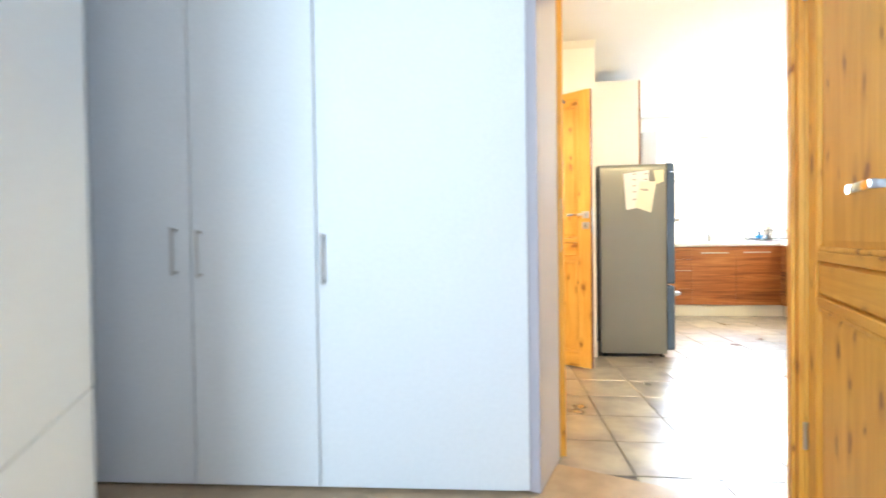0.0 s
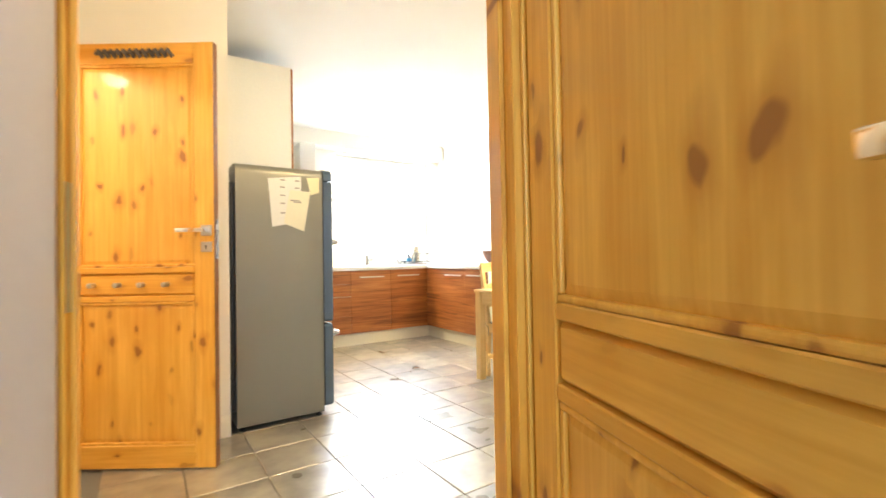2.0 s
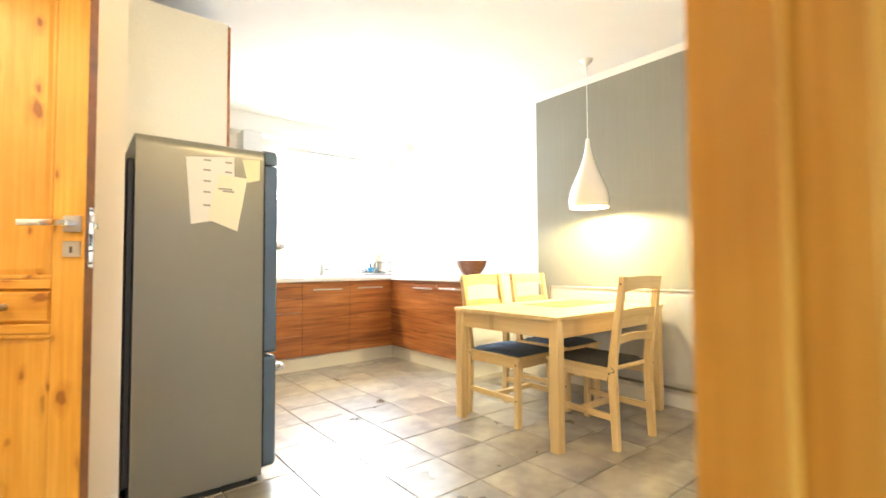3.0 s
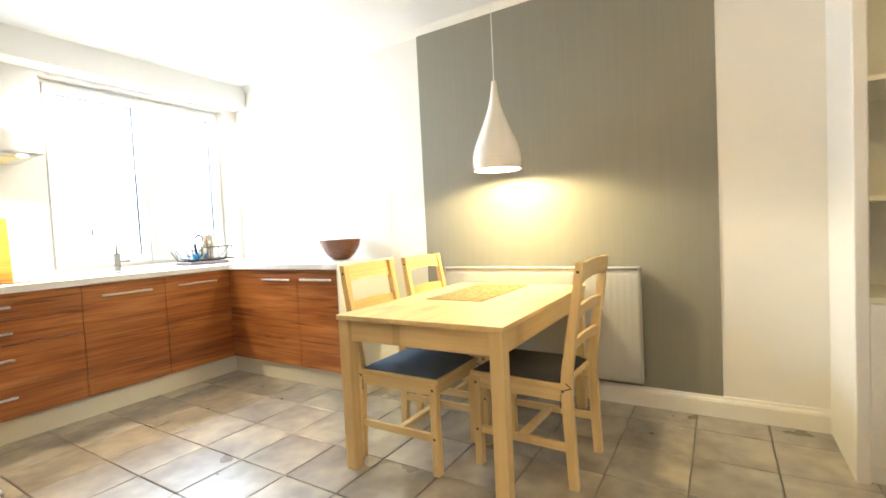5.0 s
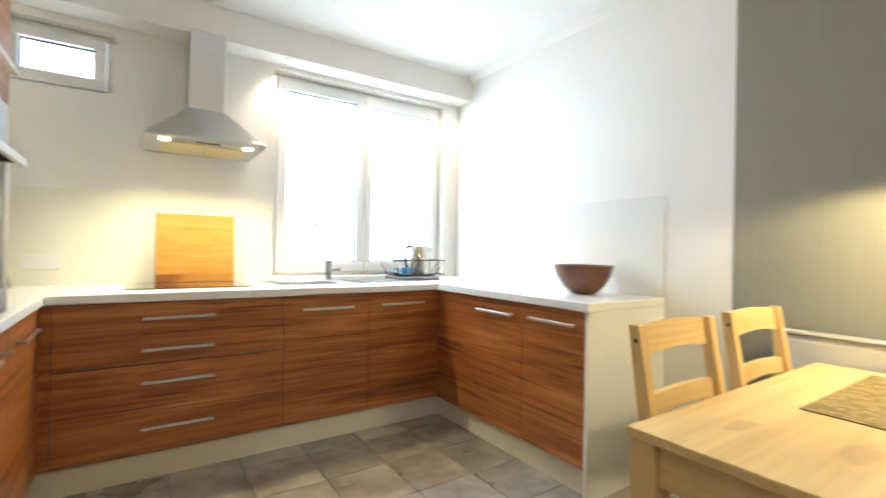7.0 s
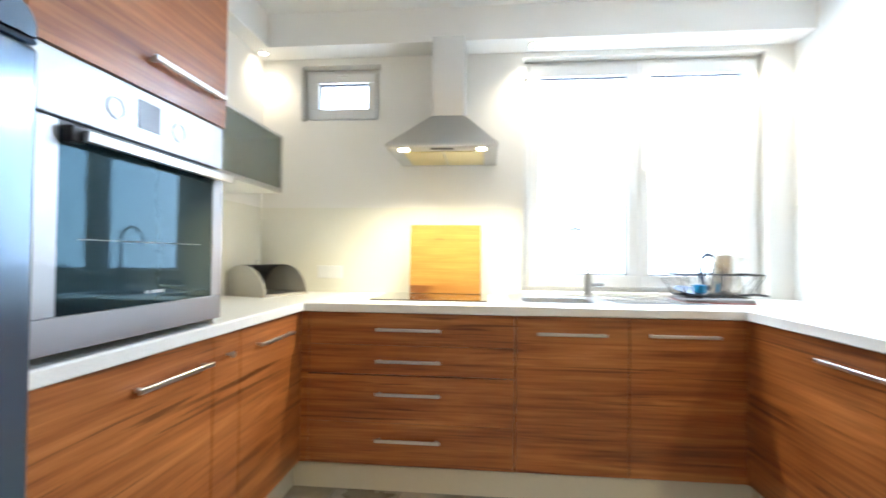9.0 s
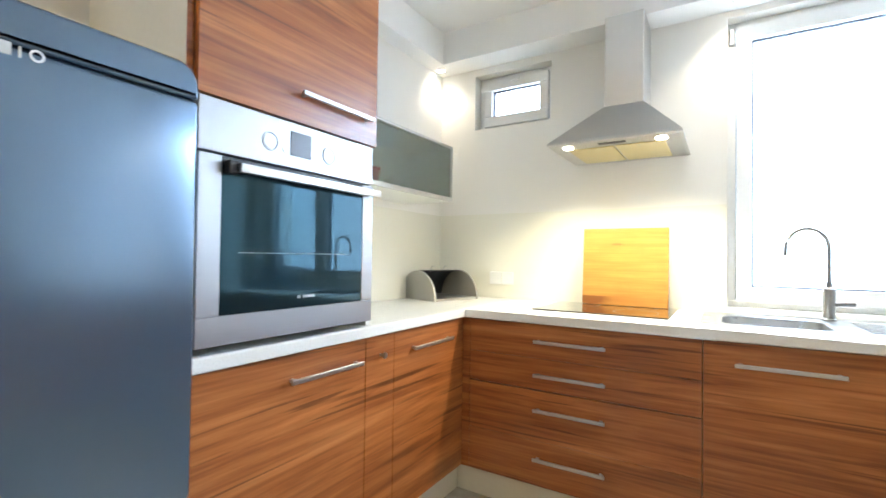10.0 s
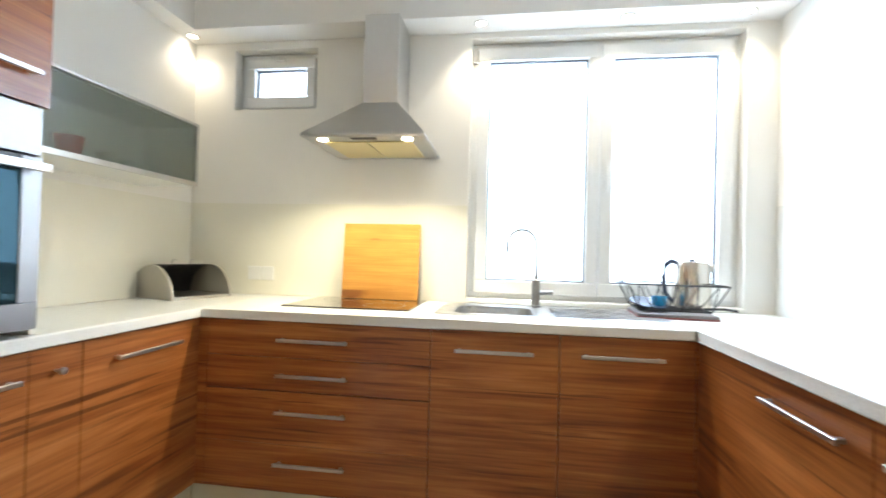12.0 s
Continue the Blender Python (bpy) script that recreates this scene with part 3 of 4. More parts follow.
# Dome lamps stay out of view; added to light the entry and hall.
def dome_lamp(x, y, watts, col):
    d = thing("unseen_ceiling_lamp", (x, y, CE), 0, "round frosted ceiling lamp, lit, added out of view", "lamp", "ceiling lamps")
    part("base", lathe([(0, 0), (.13, 0), (.13, -.03), (0, -.03)], 32), LAMPWHITE, d)
    part("dome", lathe([(.125, -.031), (.12, -.06), (.09, -.085), (.05, -.097), (0, -.10)], 32), DOME, d, "", True)
    bulb("ceiling_bulb", (x, y, CE - .16), watts, col, .1)


DOME = glowing("dome_glow", (1, .82, .55), 6)
dome_lamp(.80, -4.20, 27, (1.0, .77, .40))
dome_lamp(-.95, -6.75, 6, (.90, .96, 1.0))
# Lamp without a fixture, added to brighten the bathroom.
bath_fill = bulb("bathroom_bulb", (-1.5, -3.2, 2.3), 22, SOFTWARM, .08)

# ---- kitchen units ----
FY, FX, FE = -.60, .60, 2.66                 # fronts of the north, west and east rows
EEND = -1.861


def front(parent, axis, a, b, z0, z1, face, mat, sgn, name="door"):
    """One front panel, 19 mm thick, on the unit's face."""
    g = .0008
    lo, hi = sorted((face, face - sgn * .019))
    if axis == "x":
        bm = box(a + g, b - g, lo, hi, z0 + g, z1 - g, .0008, 1)
    else:
        bm = box(lo, hi, a + g, b - g, z0 + g, z1 - g, .0008, 1)
    return part(name, bm, mat, parent)


def carcass(parent, x0, x1, y0, y1, z0=.143, z1=.871):
    return part("body", box(x0, x1, y0, y1, z0, z1), MELAMINE, parent)


# north row: drawers, sink unit, corner unit
u = thing("drawer_cabinet", (0, 0, 0), 0, "red-brown zebrano drawer unit with four bar handles under the hob", "cabinet")
carcass(u, .645, 1.632, FY + .021, NW - .012)
for (z0, z1), hz in zip(((.715, .869), (.574, .715), (.345, .570), (.144, .345)), (.792, .642, .486, .268)):
    f = front(u, "x", .642, 1.633, z0, z1, FY, ZEB_X, -1, "drawer")
    bar_handle(f, .975, 1.285, (FY, -1), hz, "x")
u = thing("sink_cabinet", (0, 0, 0), 0, "red-brown zebrano base cabinet under the sink", "cabinet")
carcass(u, 1.635, 2.145, FY + .021, NW - .012)
f = front(u, "x", 1.634, 2.147, .144, .869, FY, ZEB_X, -1)
bar_handle(f, 1.735, 2.045, (FY, -1), .79, "x")
u = thing("base_cabinet", (0, 0, 0), 0, "red-brown zebrano base cabinet beside the window corner", "cabinet")
carcass(u, 2.149, 2.64, FY + .021, NW - .012)
f = front(u, "x", 2.148, 2.648, .144, .869, FY, ZEB_X, -1)
bar_handle(f, 2.228, 2.532, (FY, -1), .793, "x")
# corner posts
for n, b in (("corner_filler", box(FX - .019, .6405, FY + .001, FY + .05, .144, .869)), ("corner_filler", box(2.6495, FE + .019, FY + .001, FY + .05, .144, .869))):
    t = part(n, b, ZEB_X)
    tagged(t, "narrow zebrano filler strip in the cabinet corner", "filler")

# west row
u = thing("base_cabinet", (0, 0, 0), 0, "wide zebrano base cabinet under the oven", "cabinet")
carcass(u, WW + .012, FX - .021, -1.962, -1.325)
f = front(u, "y", -1.964, -1.318, .144, .869, FX, ZEB_Y, 1)
bar_handle(f, -1.667, -1.355, (FX, 1), .79, "y")
u = thing("bottle_cabinet", (0, 0, 0), 0, "narrow zebrano pull-out cabinet with a small knob", "cabinet")
carcass(u, WW + .012, FX - .021, -1.315, -1.155)
f = front(u, "y", -1.317, -1.152, .144, .869, FX, ZEB_Y, 1)
kb = part("knob", lathe([(0, 0), (.005, 0), (.005, .014), (.011, .018), (.011, .026), (0, .028)], 16), SATIN, f, "small round steel knob", True)
kb.matrix_basis = Matrix.Translation((FX, -1.236, .795)) @ pose(0, 0, 0, 0, 90, 0)
u = thing("base_cabinet", (0, 0, 0), 0, "zebrano corner base cabinet beside the hob drawers", "cabinet")
carcass(u, WW + .012, FX - .021, -1.150, -.63)
f = front(u, "y", -1.151, FY + .002, .144, .869, FX, ZEB_Y, 1)
bar_handle(f, -1.043, -.735, (FX, 1), .79, "y")

# east row
u = thing("base_cabinet", (0, 0, 0), 0, "zebrano base cabinet with two doors under the fruit bowl", "cabinet")
carcass(u, FE + .021, EW - .012, EEND + .022, -.63)
f = front(u, "y", -1.418, FY + .002, .144, .869, FE, ZEB_Y, -1)
bar_handle(f, -1.355, -1.05, (FE, -1), .795, "y")
f = front(u, "y", EEND + .021, -1.419, .144, .869, FE, ZEB_Y, -1)
bar_handle(f, -1.785, -1.48, (FE, -1), .8, "y")
ep = part("end_panel", box(2.645, EW - .002, EEND, EEND + .019, 0, .872, .002, 1), MELAMINE)
tagged(ep, "tall cream end panel closing the cabinet row", "panel")

# plinths
for n, b in (("plinth_north", box(.5505, 2.709, FY + .05, FY + .065, 0, .141)), ("plinth_west", box(FX - .065, FX - .05, -1.964, -.551, 0, .141)),
             ("plinth_east", box(FE + .05, FE + .065, EEND + .0195, -.551, 0, .141))):
    tagged(part(n.split("_")[0], b, TOEKICK), "cream plinth strip along the floor", "plinth", "plinths")

# worktops with a rounded front edge
WT0, WT1 = .873, .914
SINK = (1.675, 2.075, -.43, -.03)
bm = bmesh.new()
box(.62, SINK[0], -.62, NW - .001, WT0, WT1, bm=bm)
box(SINK[0], SINK[1], -.62, SINK[2], WT0, WT1, bm=bm)
box(SINK[0], SINK[1], SINK[3], NW - .001, WT0, WT1, bm=bm)
box(SINK[1], 2.64, -.62, NW - .001, WT0, WT1, bm=bm)
box(WW + .001, .62, -1.972, NW - .001, WT0, WT1, bm=bm)
box(2.64, EW - .001, EEND, NW - .001, WT0, WT1, bm=bm)
bmesh.ops.remove_doubles(bm, verts=bm.verts[:], dist=.0002)
wt = part("worktop", bm, WORKTOP)
tagged(wt, "white worktop running round three sides of the kitchen", "worktop")
md = wt.modifiers.new("edge", "BEVEL")
md.width, md.segments, md.limit_method, md.angle_limit = .006, 3, "ANGLE", radians(60)

# sink, tap, hob
s = thing("sink", (0, 0, 0), 0, "stainless steel sink with drainer set in the worktop", "sink")
cx, cy = (SINK[0] + SINK[1]) / 2, (SINK[2] + SINK[3]) / 2


def rrect(cx, cy, hx, hy, r, z, bm, k=6):
    out = []
    for qx, qy, a0 in ((1, 1, 0), (-1, 1, 90), (-1, -1, 180), (1, -1, 270)):
        for i in range(k + 1):
            a = radians(a0 + 90 * i / k)
            out.append(bm.verts.new((cx + qx * (hx - r) + r * math.cos(a), cy + qy * (hy - r) + r * math.sin(a), z)))
    return out


bm = bmesh.new()
rings = [rrect(cx, cy, .195, .195, .09, WT1 + .002, bm), rrect(cx, cy, .18, .18, .085, WT1 - .004, bm), rrect(cx, cy, .165, .165, .08, WT1 - .15, bm), rrect(cx, cy, .14, .14, .07, WT1 - .165, bm)]
for a, b in zip(rings, rings[1:]):
    for i in range(len(a)):
        bm.faces.new((a[i], a[(i + 1) % len(a)], b[(i + 1) % len(a)], b[i]))
bm.faces.new(rings[-1])
bmesh.ops.recalc_face_normals(bm, faces=bm.faces[:])
for f in bm.faces:
    f.normal_flip()
part("bowl", bm, SINKSTEEL, s, "rounded steel basin", True)
bm = bmesh.new()
o, i = rrect(cx + .25, cy, .50, .235, .03, WT1 + .004, bm), rrect(cx, cy, .195, .195, .09, WT1 + .002, bm)
i2 = rrect(cx + .25, cy, .51, .245, .035, WT1 + .0005, bm)
for k in range(len(o)):
    bm.faces.new((i2[k], i2[(k + 1) % len(o)], o[(k + 1) % len(o)], o[k]))
    bm.faces.new((o[k], o[(k + 1) % len(o)], i[(k + 1) % len(o)], i[k]))
bmesh.ops.recalc_face_normals(bm, faces=bm.faces[:])
part("rim", bm, SINKSTEEL, s, "thin steel drainer plate")
for k in range(7):
    part("drainer_rib", box(cx + .27, cx + .70, cy - .17 + k * .05, cy - .155 + k * .05, WT1 + .003, WT1 + .007, .0015, 1), SINKSTEEL, s)
part("drain", lathe([(0, WT1 - .163), (.03, WT1 - .163), (.04, WT1 - .1645)], 20, (cx, cy, 0)), CHROME, s)

t = thing("tap", (2.085, -.045, WT1 + .004), 0, "brushed steel kitchen tap with a tall curved spout", "tap")
part("body", lathe([(0, 0), (.027, 0), (.027, .006), (.021, .01), (.021, .135), (.012, .142), (.012, .165), (0, .165)], 24), TAPSTEEL, t, "", True)
pts = [(0, 0, .15), (0, 0, .31)]
for k in range(1, 13):
    a = math.pi * k / 12
    pts.append((-.075 + .075 * math.cos(a), 0, .31 + .085 * math.sin(a)))
pts.append((-.152, 0, .275))
part("spout", tube(pts, [.0075] * (len(pts) - 1) + [.008], 10), TAPSTEEL, t, "thin gooseneck spout", True)
part("lever", tube([(.018, 0, .07), (.05, 0, .072), (.085, -.002, .074)], [.011, .012, .011], 12), TAPSTEEL, t, "", True)

h = thing("hob", (1.20, -.17, WT1), 0, "black glass ceramic hob set on the worktop", "hob")
part("glass", box(-.305, .305, -.27, .20, .0005, .0065, .002, 1), plain("hob_glass", (.02, .013, .009), .06, 0, 1.0), h)
for dx, dy, r in ((-.15, .09, .09), (.15, .09, .07), (-.15, -.12, .07), (.15, -.12, .10)):
    part("heating_zone", lathe([(r - .003, .0068), (r, .0068)], 40, (dx, dy, 0)), plain("hob_ring", (.07, .06, .05), .3), h)

# splashbacks, sockets
for nm, b, m in (("splashback_north", box(WW + .007, WX0 - .003, NW - .006, NW, WT1 + .001, 1.445), SPLASH), ("splashback_west", box(WW, WW + .006, -1.318, NW - .007, WT1 + .001, 1.445), SPLASH),
                 ("splashback_east", box(EW - .005, EW, EEND + .01, NW - .007, WT1 + .001, 1.455), SPLASH_E)):
    tagged(part("splashback", b, m), "smooth glass splashback above the worktop", "splashback", "splashbacks")
sk = thing("socket", (.515, NW - .006, 1.04), 0, "white double power socket on the splashback", "socket")
for dx in (-.041, .041):
    pl = part("plate", box(dx - .040, dx + .040, -.008, 0, -.04, .04, .004, 2), UPVC, sk)
    part("well", lathe([(.019, .0085), (.019, .004), (0, .004)], 20), plain("socket_well", (.6, .6, .58), .5), pl).matrix_basis = Matrix.Translation((dx, 0, 0)) @ pose(0, 0, 0, 90, 0, 0)

# ---- oven tower ----
OY0, OY1, OZ0, OZ1 = -1.962, -1.322, .936, 1.557
c = thing("oven_cabinet", (0, 0, 0), 0, "tall oven cabinet with white sides and a zebrano top door", "cabinet")
part("side_panel", box(WW + .002, FX - .002, OY0 - .020, OY0 - .002, WT1 + .001, 2.50, .001, 1), MELAMINE, c)
part("side_panel", box(WW + .002, FX - .002, OY1 + .003, OY1 + .021, WT1 + .001, 2.50, .001, 1), MELAMINE, c)
part("edge_strip", box(FX - .0015, FX + .0005, OY0 - .020, OY0 - .002, WT1 + .001, 2.50), ZEB_Y, c, "zebrano edge of the side panel")
part("top_panel", box(WW + .002, FX - .022, OY0 - .001, OY1 + .002, 2.482, 2.50), MELAMINE, c)
part("back_panel", box(WW + .003, WW + .012, OY0 - .001, OY1 + .002, WT1 + .002, 2.481), MELAMINE, c)
part("shelf", box(WW + .013, FX - .022, OY0 - .001, OY1 + .002, OZ1 + .004, OZ1 + .02), MELAMINE, c)
f = front(c, "y", OY0 - .002, OY1 + .022, OZ1 + .006, 2.50, FX + .019, ZEB_Y, 1)
bar_handle(f, -1.662, -1.345, (FX + .019, 1), 1.649, "y")

ov = thing("oven", (FX, (OY0 + OY1) / 2, OZ0), 0, "built-in stainless steel oven with a dark glass door", "oven")
hw, oh = (OY1 - OY0) / 2, OZ1 - OZ0
part("case", box(-.5, .0, -hw + .02, hw - .02, .01, oh - .01), BLACKPL, ov)
pan = part("control_panel", box(0, .022, -hw, hw, oh - .135, oh, .003, 2), OVEN_STEEL, ov, "brushed steel control panel")
for yy, nm in ((-.095, "dial"), (.125, "dial")):
    d = part("dial", lathe([(0, .0015), (.0205, .0015), (.0215, .0002), (.0225, .0002), (.0235, .003), (.0265, .003), (.0275, 0)], 32), OVEN_STEEL, pan, "flush round knob in a ring", True)
    d.matrix_basis = Matrix.Translation((.022, yy - .02, oh - .072)) @ pose(0, 0, 0, 0, 90, 0)
part("display", box(.021, .0235, -.046, .032, oh - .098, oh - .026, .001, 1), SCREEN, pan, "dark display")
for yy, zz in ((-.065, -.060), (-.065, -.085), (.056, -.085)):
    b = part("button", lathe([(0, 0), (.008, 0), (.008, .003), (0, .003)], 16), SATIN, pan)
    b.matrix_basis = Matrix.Translation((.022, yy, oh + zz)) @ pose(0, 0, 0, 0, 90, 0)
dz1 = oh - .141
bm = bmesh.new()
gy0, gy1, gz0, gz1 = -hw + .062, hw - .055, .075, dz1 - .02
box(0, .026, -hw, hw, 0, gz0 - .0005, .002, 1, bm)
dr = part("door", bm, OVEN_STEEL, ov, "steel framed oven door")
part("stile", box(0, .026, -hw, gy0, gz0, dz1, .002, 1), OVEN_STEEL, dr)
part("stile", box(0, .026, gy1, hw, gz0, dz1, .002, 1), OVEN_STEEL, dr)
part("rail", box(0, .026, gy0, gy1, gz1, dz1, .002, 1), BLACKPL, dr)
part("rack_wire", tube([(.0245, gy0 + .05, gz0 + .16), (.0245, gy1 - .06, gz0 + .16)], .0012, 6), SATIN, dr, "oven rack glimpsed behind the glass")
part("door_glass", box(.008, .024, gy0, gy1, gz0, gz1), OVENGLASS, dr, "black mirror-like glass")
bm = bmesh.new()
box(.050, .068, gy0 + .025, hw - .004, dz1 - .042, dz1 - .018, .004, 2, bm)
part("door_handle", bm, SATIN, dr, "broad flat steel bar", True)
part("handle_bracket", box(.024, .050, gy0 + .005, gy0 + .04, dz1 - .045, dz1 - .010, .003, 1), BLACKPL, dr)
part("handle_bracket", box(.024, .050, gy1 - .05, gy1 - .01, dz1 - .040, dz1 - .018, .003, 1), BLACKPL, dr)
for k, (a, b) in enumerate(((-.012, .000), (.008, .055))):
    part("badge", box(.0242, .0246, a, b, gz0 + .028, gz0 + .036), plain("badge_grey", (.45, .45, .45), .4), dr)

# ---- fridge ----
fr = thing("fridge", (0, 0, 0), 0, "grey rounded fridge freezer with papers stuck on its side", "fridge")
Y0, Y1, ZT = -2.66, -1.988, 1.60


def rounded_yz(y0, y1, z0, z1, r, r2=.01, k=8):
    pts = []
    for cy_, cz_, rr, a0 in ((y1 - r, z1 - r, r, 0), (y0 + r, z1 - r, r, 90), (y0 + r2, z0 + r2, r2, 180), (y1 - r2, z0 + r2, r2, 270)):
        for i in range(k + 1):
            a = radians(a0 + 90 * i / k)
            pts.append((cy_ + rr * math.cos(a), cz_ + rr * math.sin(a)))
    return pts


def soft_slab(x0, x1, y0, y1, z0, z1, r, bev, bulge=0.0, r2=.01):
    """A slab with rounded corners, seen along x, its front edge softened and bowed out."""
    b = prism(rounded_yz(y0, y1, z0, z1, r, r2), 0, x0, x1)
    es = [e for e in b.edges if all(abs(v.co.x - x1) < 1e-5 for v in e.verts)]
    bmesh.ops.bevel(b, geom=es, offset=bev, segments=5, affect="EDGES", profile=.5)
    return b


part("body", prism(rounded_yz(Y0, Y1, .03, ZT - .008, .052, .006), 0, .085, .605), FRIDGE_SIDE, fr, "plain grey painted casing", True)
# Black block stands in for the dark gap between wall and casing.
part("rear_coil", box(.060, .0845, Y0 + .03, Y1 - .03, .12, ZT - .12, .004, 1), BLACKPL, fr, "black block filling the dark gap at the back")
part("seal", box(.606, .614, Y0 + .012, Y1 - .012, .06, ZT - .06), BLACKPL, fr)
up = part("upper_door", soft_slab(.6145, .675, Y0, Y1, .602, ZT - .084, .012, .012, 0, .024), FRIDGE_DAYLIT, fr, "curved metallic grey door", True)
lo = part("freezer_door", soft_slab(.6145, .675, Y0, Y1, .055, .590, .030, .02, 0, .030), FRIDGE_DAYLIT, fr, "metallic grey freezer door", True)
part("hood_strip", soft_slab(.6145, .675, Y0, Y1, ZT - .080, ZT, .055, .012, 0, .006), FRIDGE_DAYLIT, fr, "rounded top strip above the door", True)
for p, zz in ((up, 1.12), (lo, .515)):
    bm = bmesh.new()
    tube([(.668, Y0 + .06, zz), (.705, Y0 + .06, zz + .004), (.728, Y0 + .075, zz + .006)], [.022, .020, .012], 14, bm)
    tube([(.712, Y0 + .035, zz + .004), (.722, Y0 + .10, zz + .006), (.720, Y0 + .21, zz + .004), (.702, Y0 + .27, zz)], [.012, .016, .014, .006], 12, bm)
    part("handle", bm, CHROME, p, "curved chrome handle", True)
for k, (a, b, z0, z1) in enumerate(((-2.419, -2.399, 1.498, 1.520), (-2.392, -2.370, 1.498, 1.520), (-2.362, -2.342, 1.498, 1.520), (-2.335, -2.314, 1.498, 1.520), (-2.305, -2.301, 1.498, 1.518))):
    part("badge", box(.6752, .6765, a, b, z0, z1, .0005, 1), SATIN, up)
part("badge", lathe([(.007, 0), (.011, 0), (.011, .0015), (.007, .0015), (.007, 0)], 20), SATIN, up).matrix_basis = Matrix.Translation((.6752, -2.280, 1.509)) @ pose(0, 0, 0, 0, 90, 0)
for xx, yy in ((.12, Y0 + .04), (.12, Y1 - .04), (.58, Y0 + .04), (.58, Y1 - .04)):
    part("foot", lathe([(0, 0), (.02, 0), (.02, .012), (.008, .014), (.008, .032), (0, .032)], 14, (xx, yy, 0)), BLACKPL, fr)


def sheet(name, corners, y, mat, lines, label):
    """A sheet of paper on the fridge's side, with printed lines; corners: x, z."""
    p = thing(name, (0, 0, 0), 0, label, "paper", "notes on the fridge")
    bm = bmesh.new()
    vs = [bm.verts.new((c[0], y, c[1])) for c in corners] + [bm.verts.new((c[0], y - .0012, c[1])) for c in corners]
    bm.faces.new(vs[:4]), bm.faces.new(vs[4:])
    for i in range(4):
        bm.faces.new((vs[i], vs[(i + 1) % 4], vs[4 + (i + 1) % 4], vs[4 + i]))
    bmesh.ops.recalc_face_normals(bm, faces=bm.faces[:])
    pg = part("page", bm, mat, p)
    for x0, x1, z in lines:
        part("printed_line", box(x0, x1, y - .0018, y - .0013, z - .004, z + .004), PAPERINK, pg)
    return p


sheet("note", [(.268, 1.51), (.470, 1.535), (.47, 1.25), (.292, 1.212)], Y0 - .001, PAPER, [(x, x + .03, z) for x in (.34, .43) for z in (1.30, 1.36, 1.41, 1.46, 1.505)], "white printed sheet stuck on the fridge side")
sheet("note", [(.40, 1.445), (.528, 1.44), (.485, 1.187), (.36, 1.235)], Y0 - .004, plain("paper_cream", (.76, .72, .56), .9), [(.40, .46, 1.38), (.42, .47, 1.37)], "cream sheet of paper overlapping a printed one")
# Lamp reflection on the casing, built as a flat yellow sheet.
sheet("note", [(.505, 1.53), (.585, 1.535), (.585, 1.44), (.53, 1.42)], Y0 - .0015, YELLOW_GLINT, [], "pale yellow sheet painted as the lamp's reflection on the fridge side")

# ---- hood ----
hd = thing("cooker_hood", (1.262, 0, 0), 0, "stainless steel chimney hood with lit lamps above the hob", "hood")
HX, HY0, HY1, HZ = .292, -.455, NW - .002, 1.706
part("rim", box(-HX, HX, HY0, HY1, HZ, HZ + .007, .002, 1), STEEL_X, hd)
bm = bmesh.new()
z0, z1 = HZ + .0075, HZ + .235
cw, cy0, HC = .094, -.20, .012
b = [bm.verts.new(p) for p in ((-HX, HY0, z0), (HX, HY0, z0), (HX, HY1, z0), (-HX, HY1, z0))]
m_ = [bm.verts.new(p) for p in ((-HX * .985, HY0 + .006, z0 + .010), (HX * .985, HY0 + .006, z0 + .010), (HX * .985, HY1, z0 + .010), (-HX * .985, HY1, z0 + .010))]
t_ = [bm.verts.new(p) for p in ((HC - cw, cy0, z1), (HC + cw, cy0, z1), (HC + cw, HY1, z1), (HC - cw, HY1, z1))]
for lo_, hi_ in ((b, m_), (m_, t_)):
    for k in range(4):
        bm.faces.new((lo_[k], lo_[(k + 1) % 4], hi_[(k + 1) % 4], hi_[k]))
bmesh.ops.recalc_face_normals(bm, faces=bm.faces[:])
part("canopy", bm, STEEL_X, hd, "sloping steel canopy")
ch = part("chimney", box(HC - cw + .002, HC + cw - .002, cy0 + .002, HY1, z1 - .004, 2.398, .003, 1), STEEL_X, hd, "square steel duct cover")
for k in range(3):
    part("vent_slot", box(-.04 + k * .035, -.026 + k * .035, cy0 + .0005, cy0 + .004, 2.30, 2.325), SATIN, ch)
part("underside", box(-HX + .012, HX - .012, HY0 + .012, HY1 - .012, HZ + .001 - .004, HZ + .004), STEEL_X, hd)
for x0, x1 in ((-.215, -.004), (.004, .215)):
    part("filter", box(x0, x1, HY0 + .105, HY1 - .06, HZ - .008, HZ - .003, .001, 1), FILTER, hd, "metal grease filter with the lamps' yellow light in its colour")
for x in (-.205, .205):
    part("lamp_lens", lathe([(0, 0), (.025, 0), (.025, -.004), (0, -.006)], 24, (x, HY0 + .062, HZ - .003)), HOODLIGHT, hd, "glowing lamp lens")
    bulb("hood_lamp", (1.262 + x, HY0 + .075, HZ - .03), 34, (1, .85, .54), .025, 140, .8)
part("switch", box(-.06, .06, HY0 + .03, HY0 + .06, HZ - .006, HZ - .002, .001, 1), BLACKPL, hd)

# ---- glass wall cabinet ----
gc = thing("wall_cabinet", (0, 0, 0), 0, "wall cabinet with a frosted grey glass flap door", "cabinet")
GY0, GY1, GZ0, GZ1, GX = -1.298, -.318, 1.488, 1.805, .34
bm = bmesh.new()
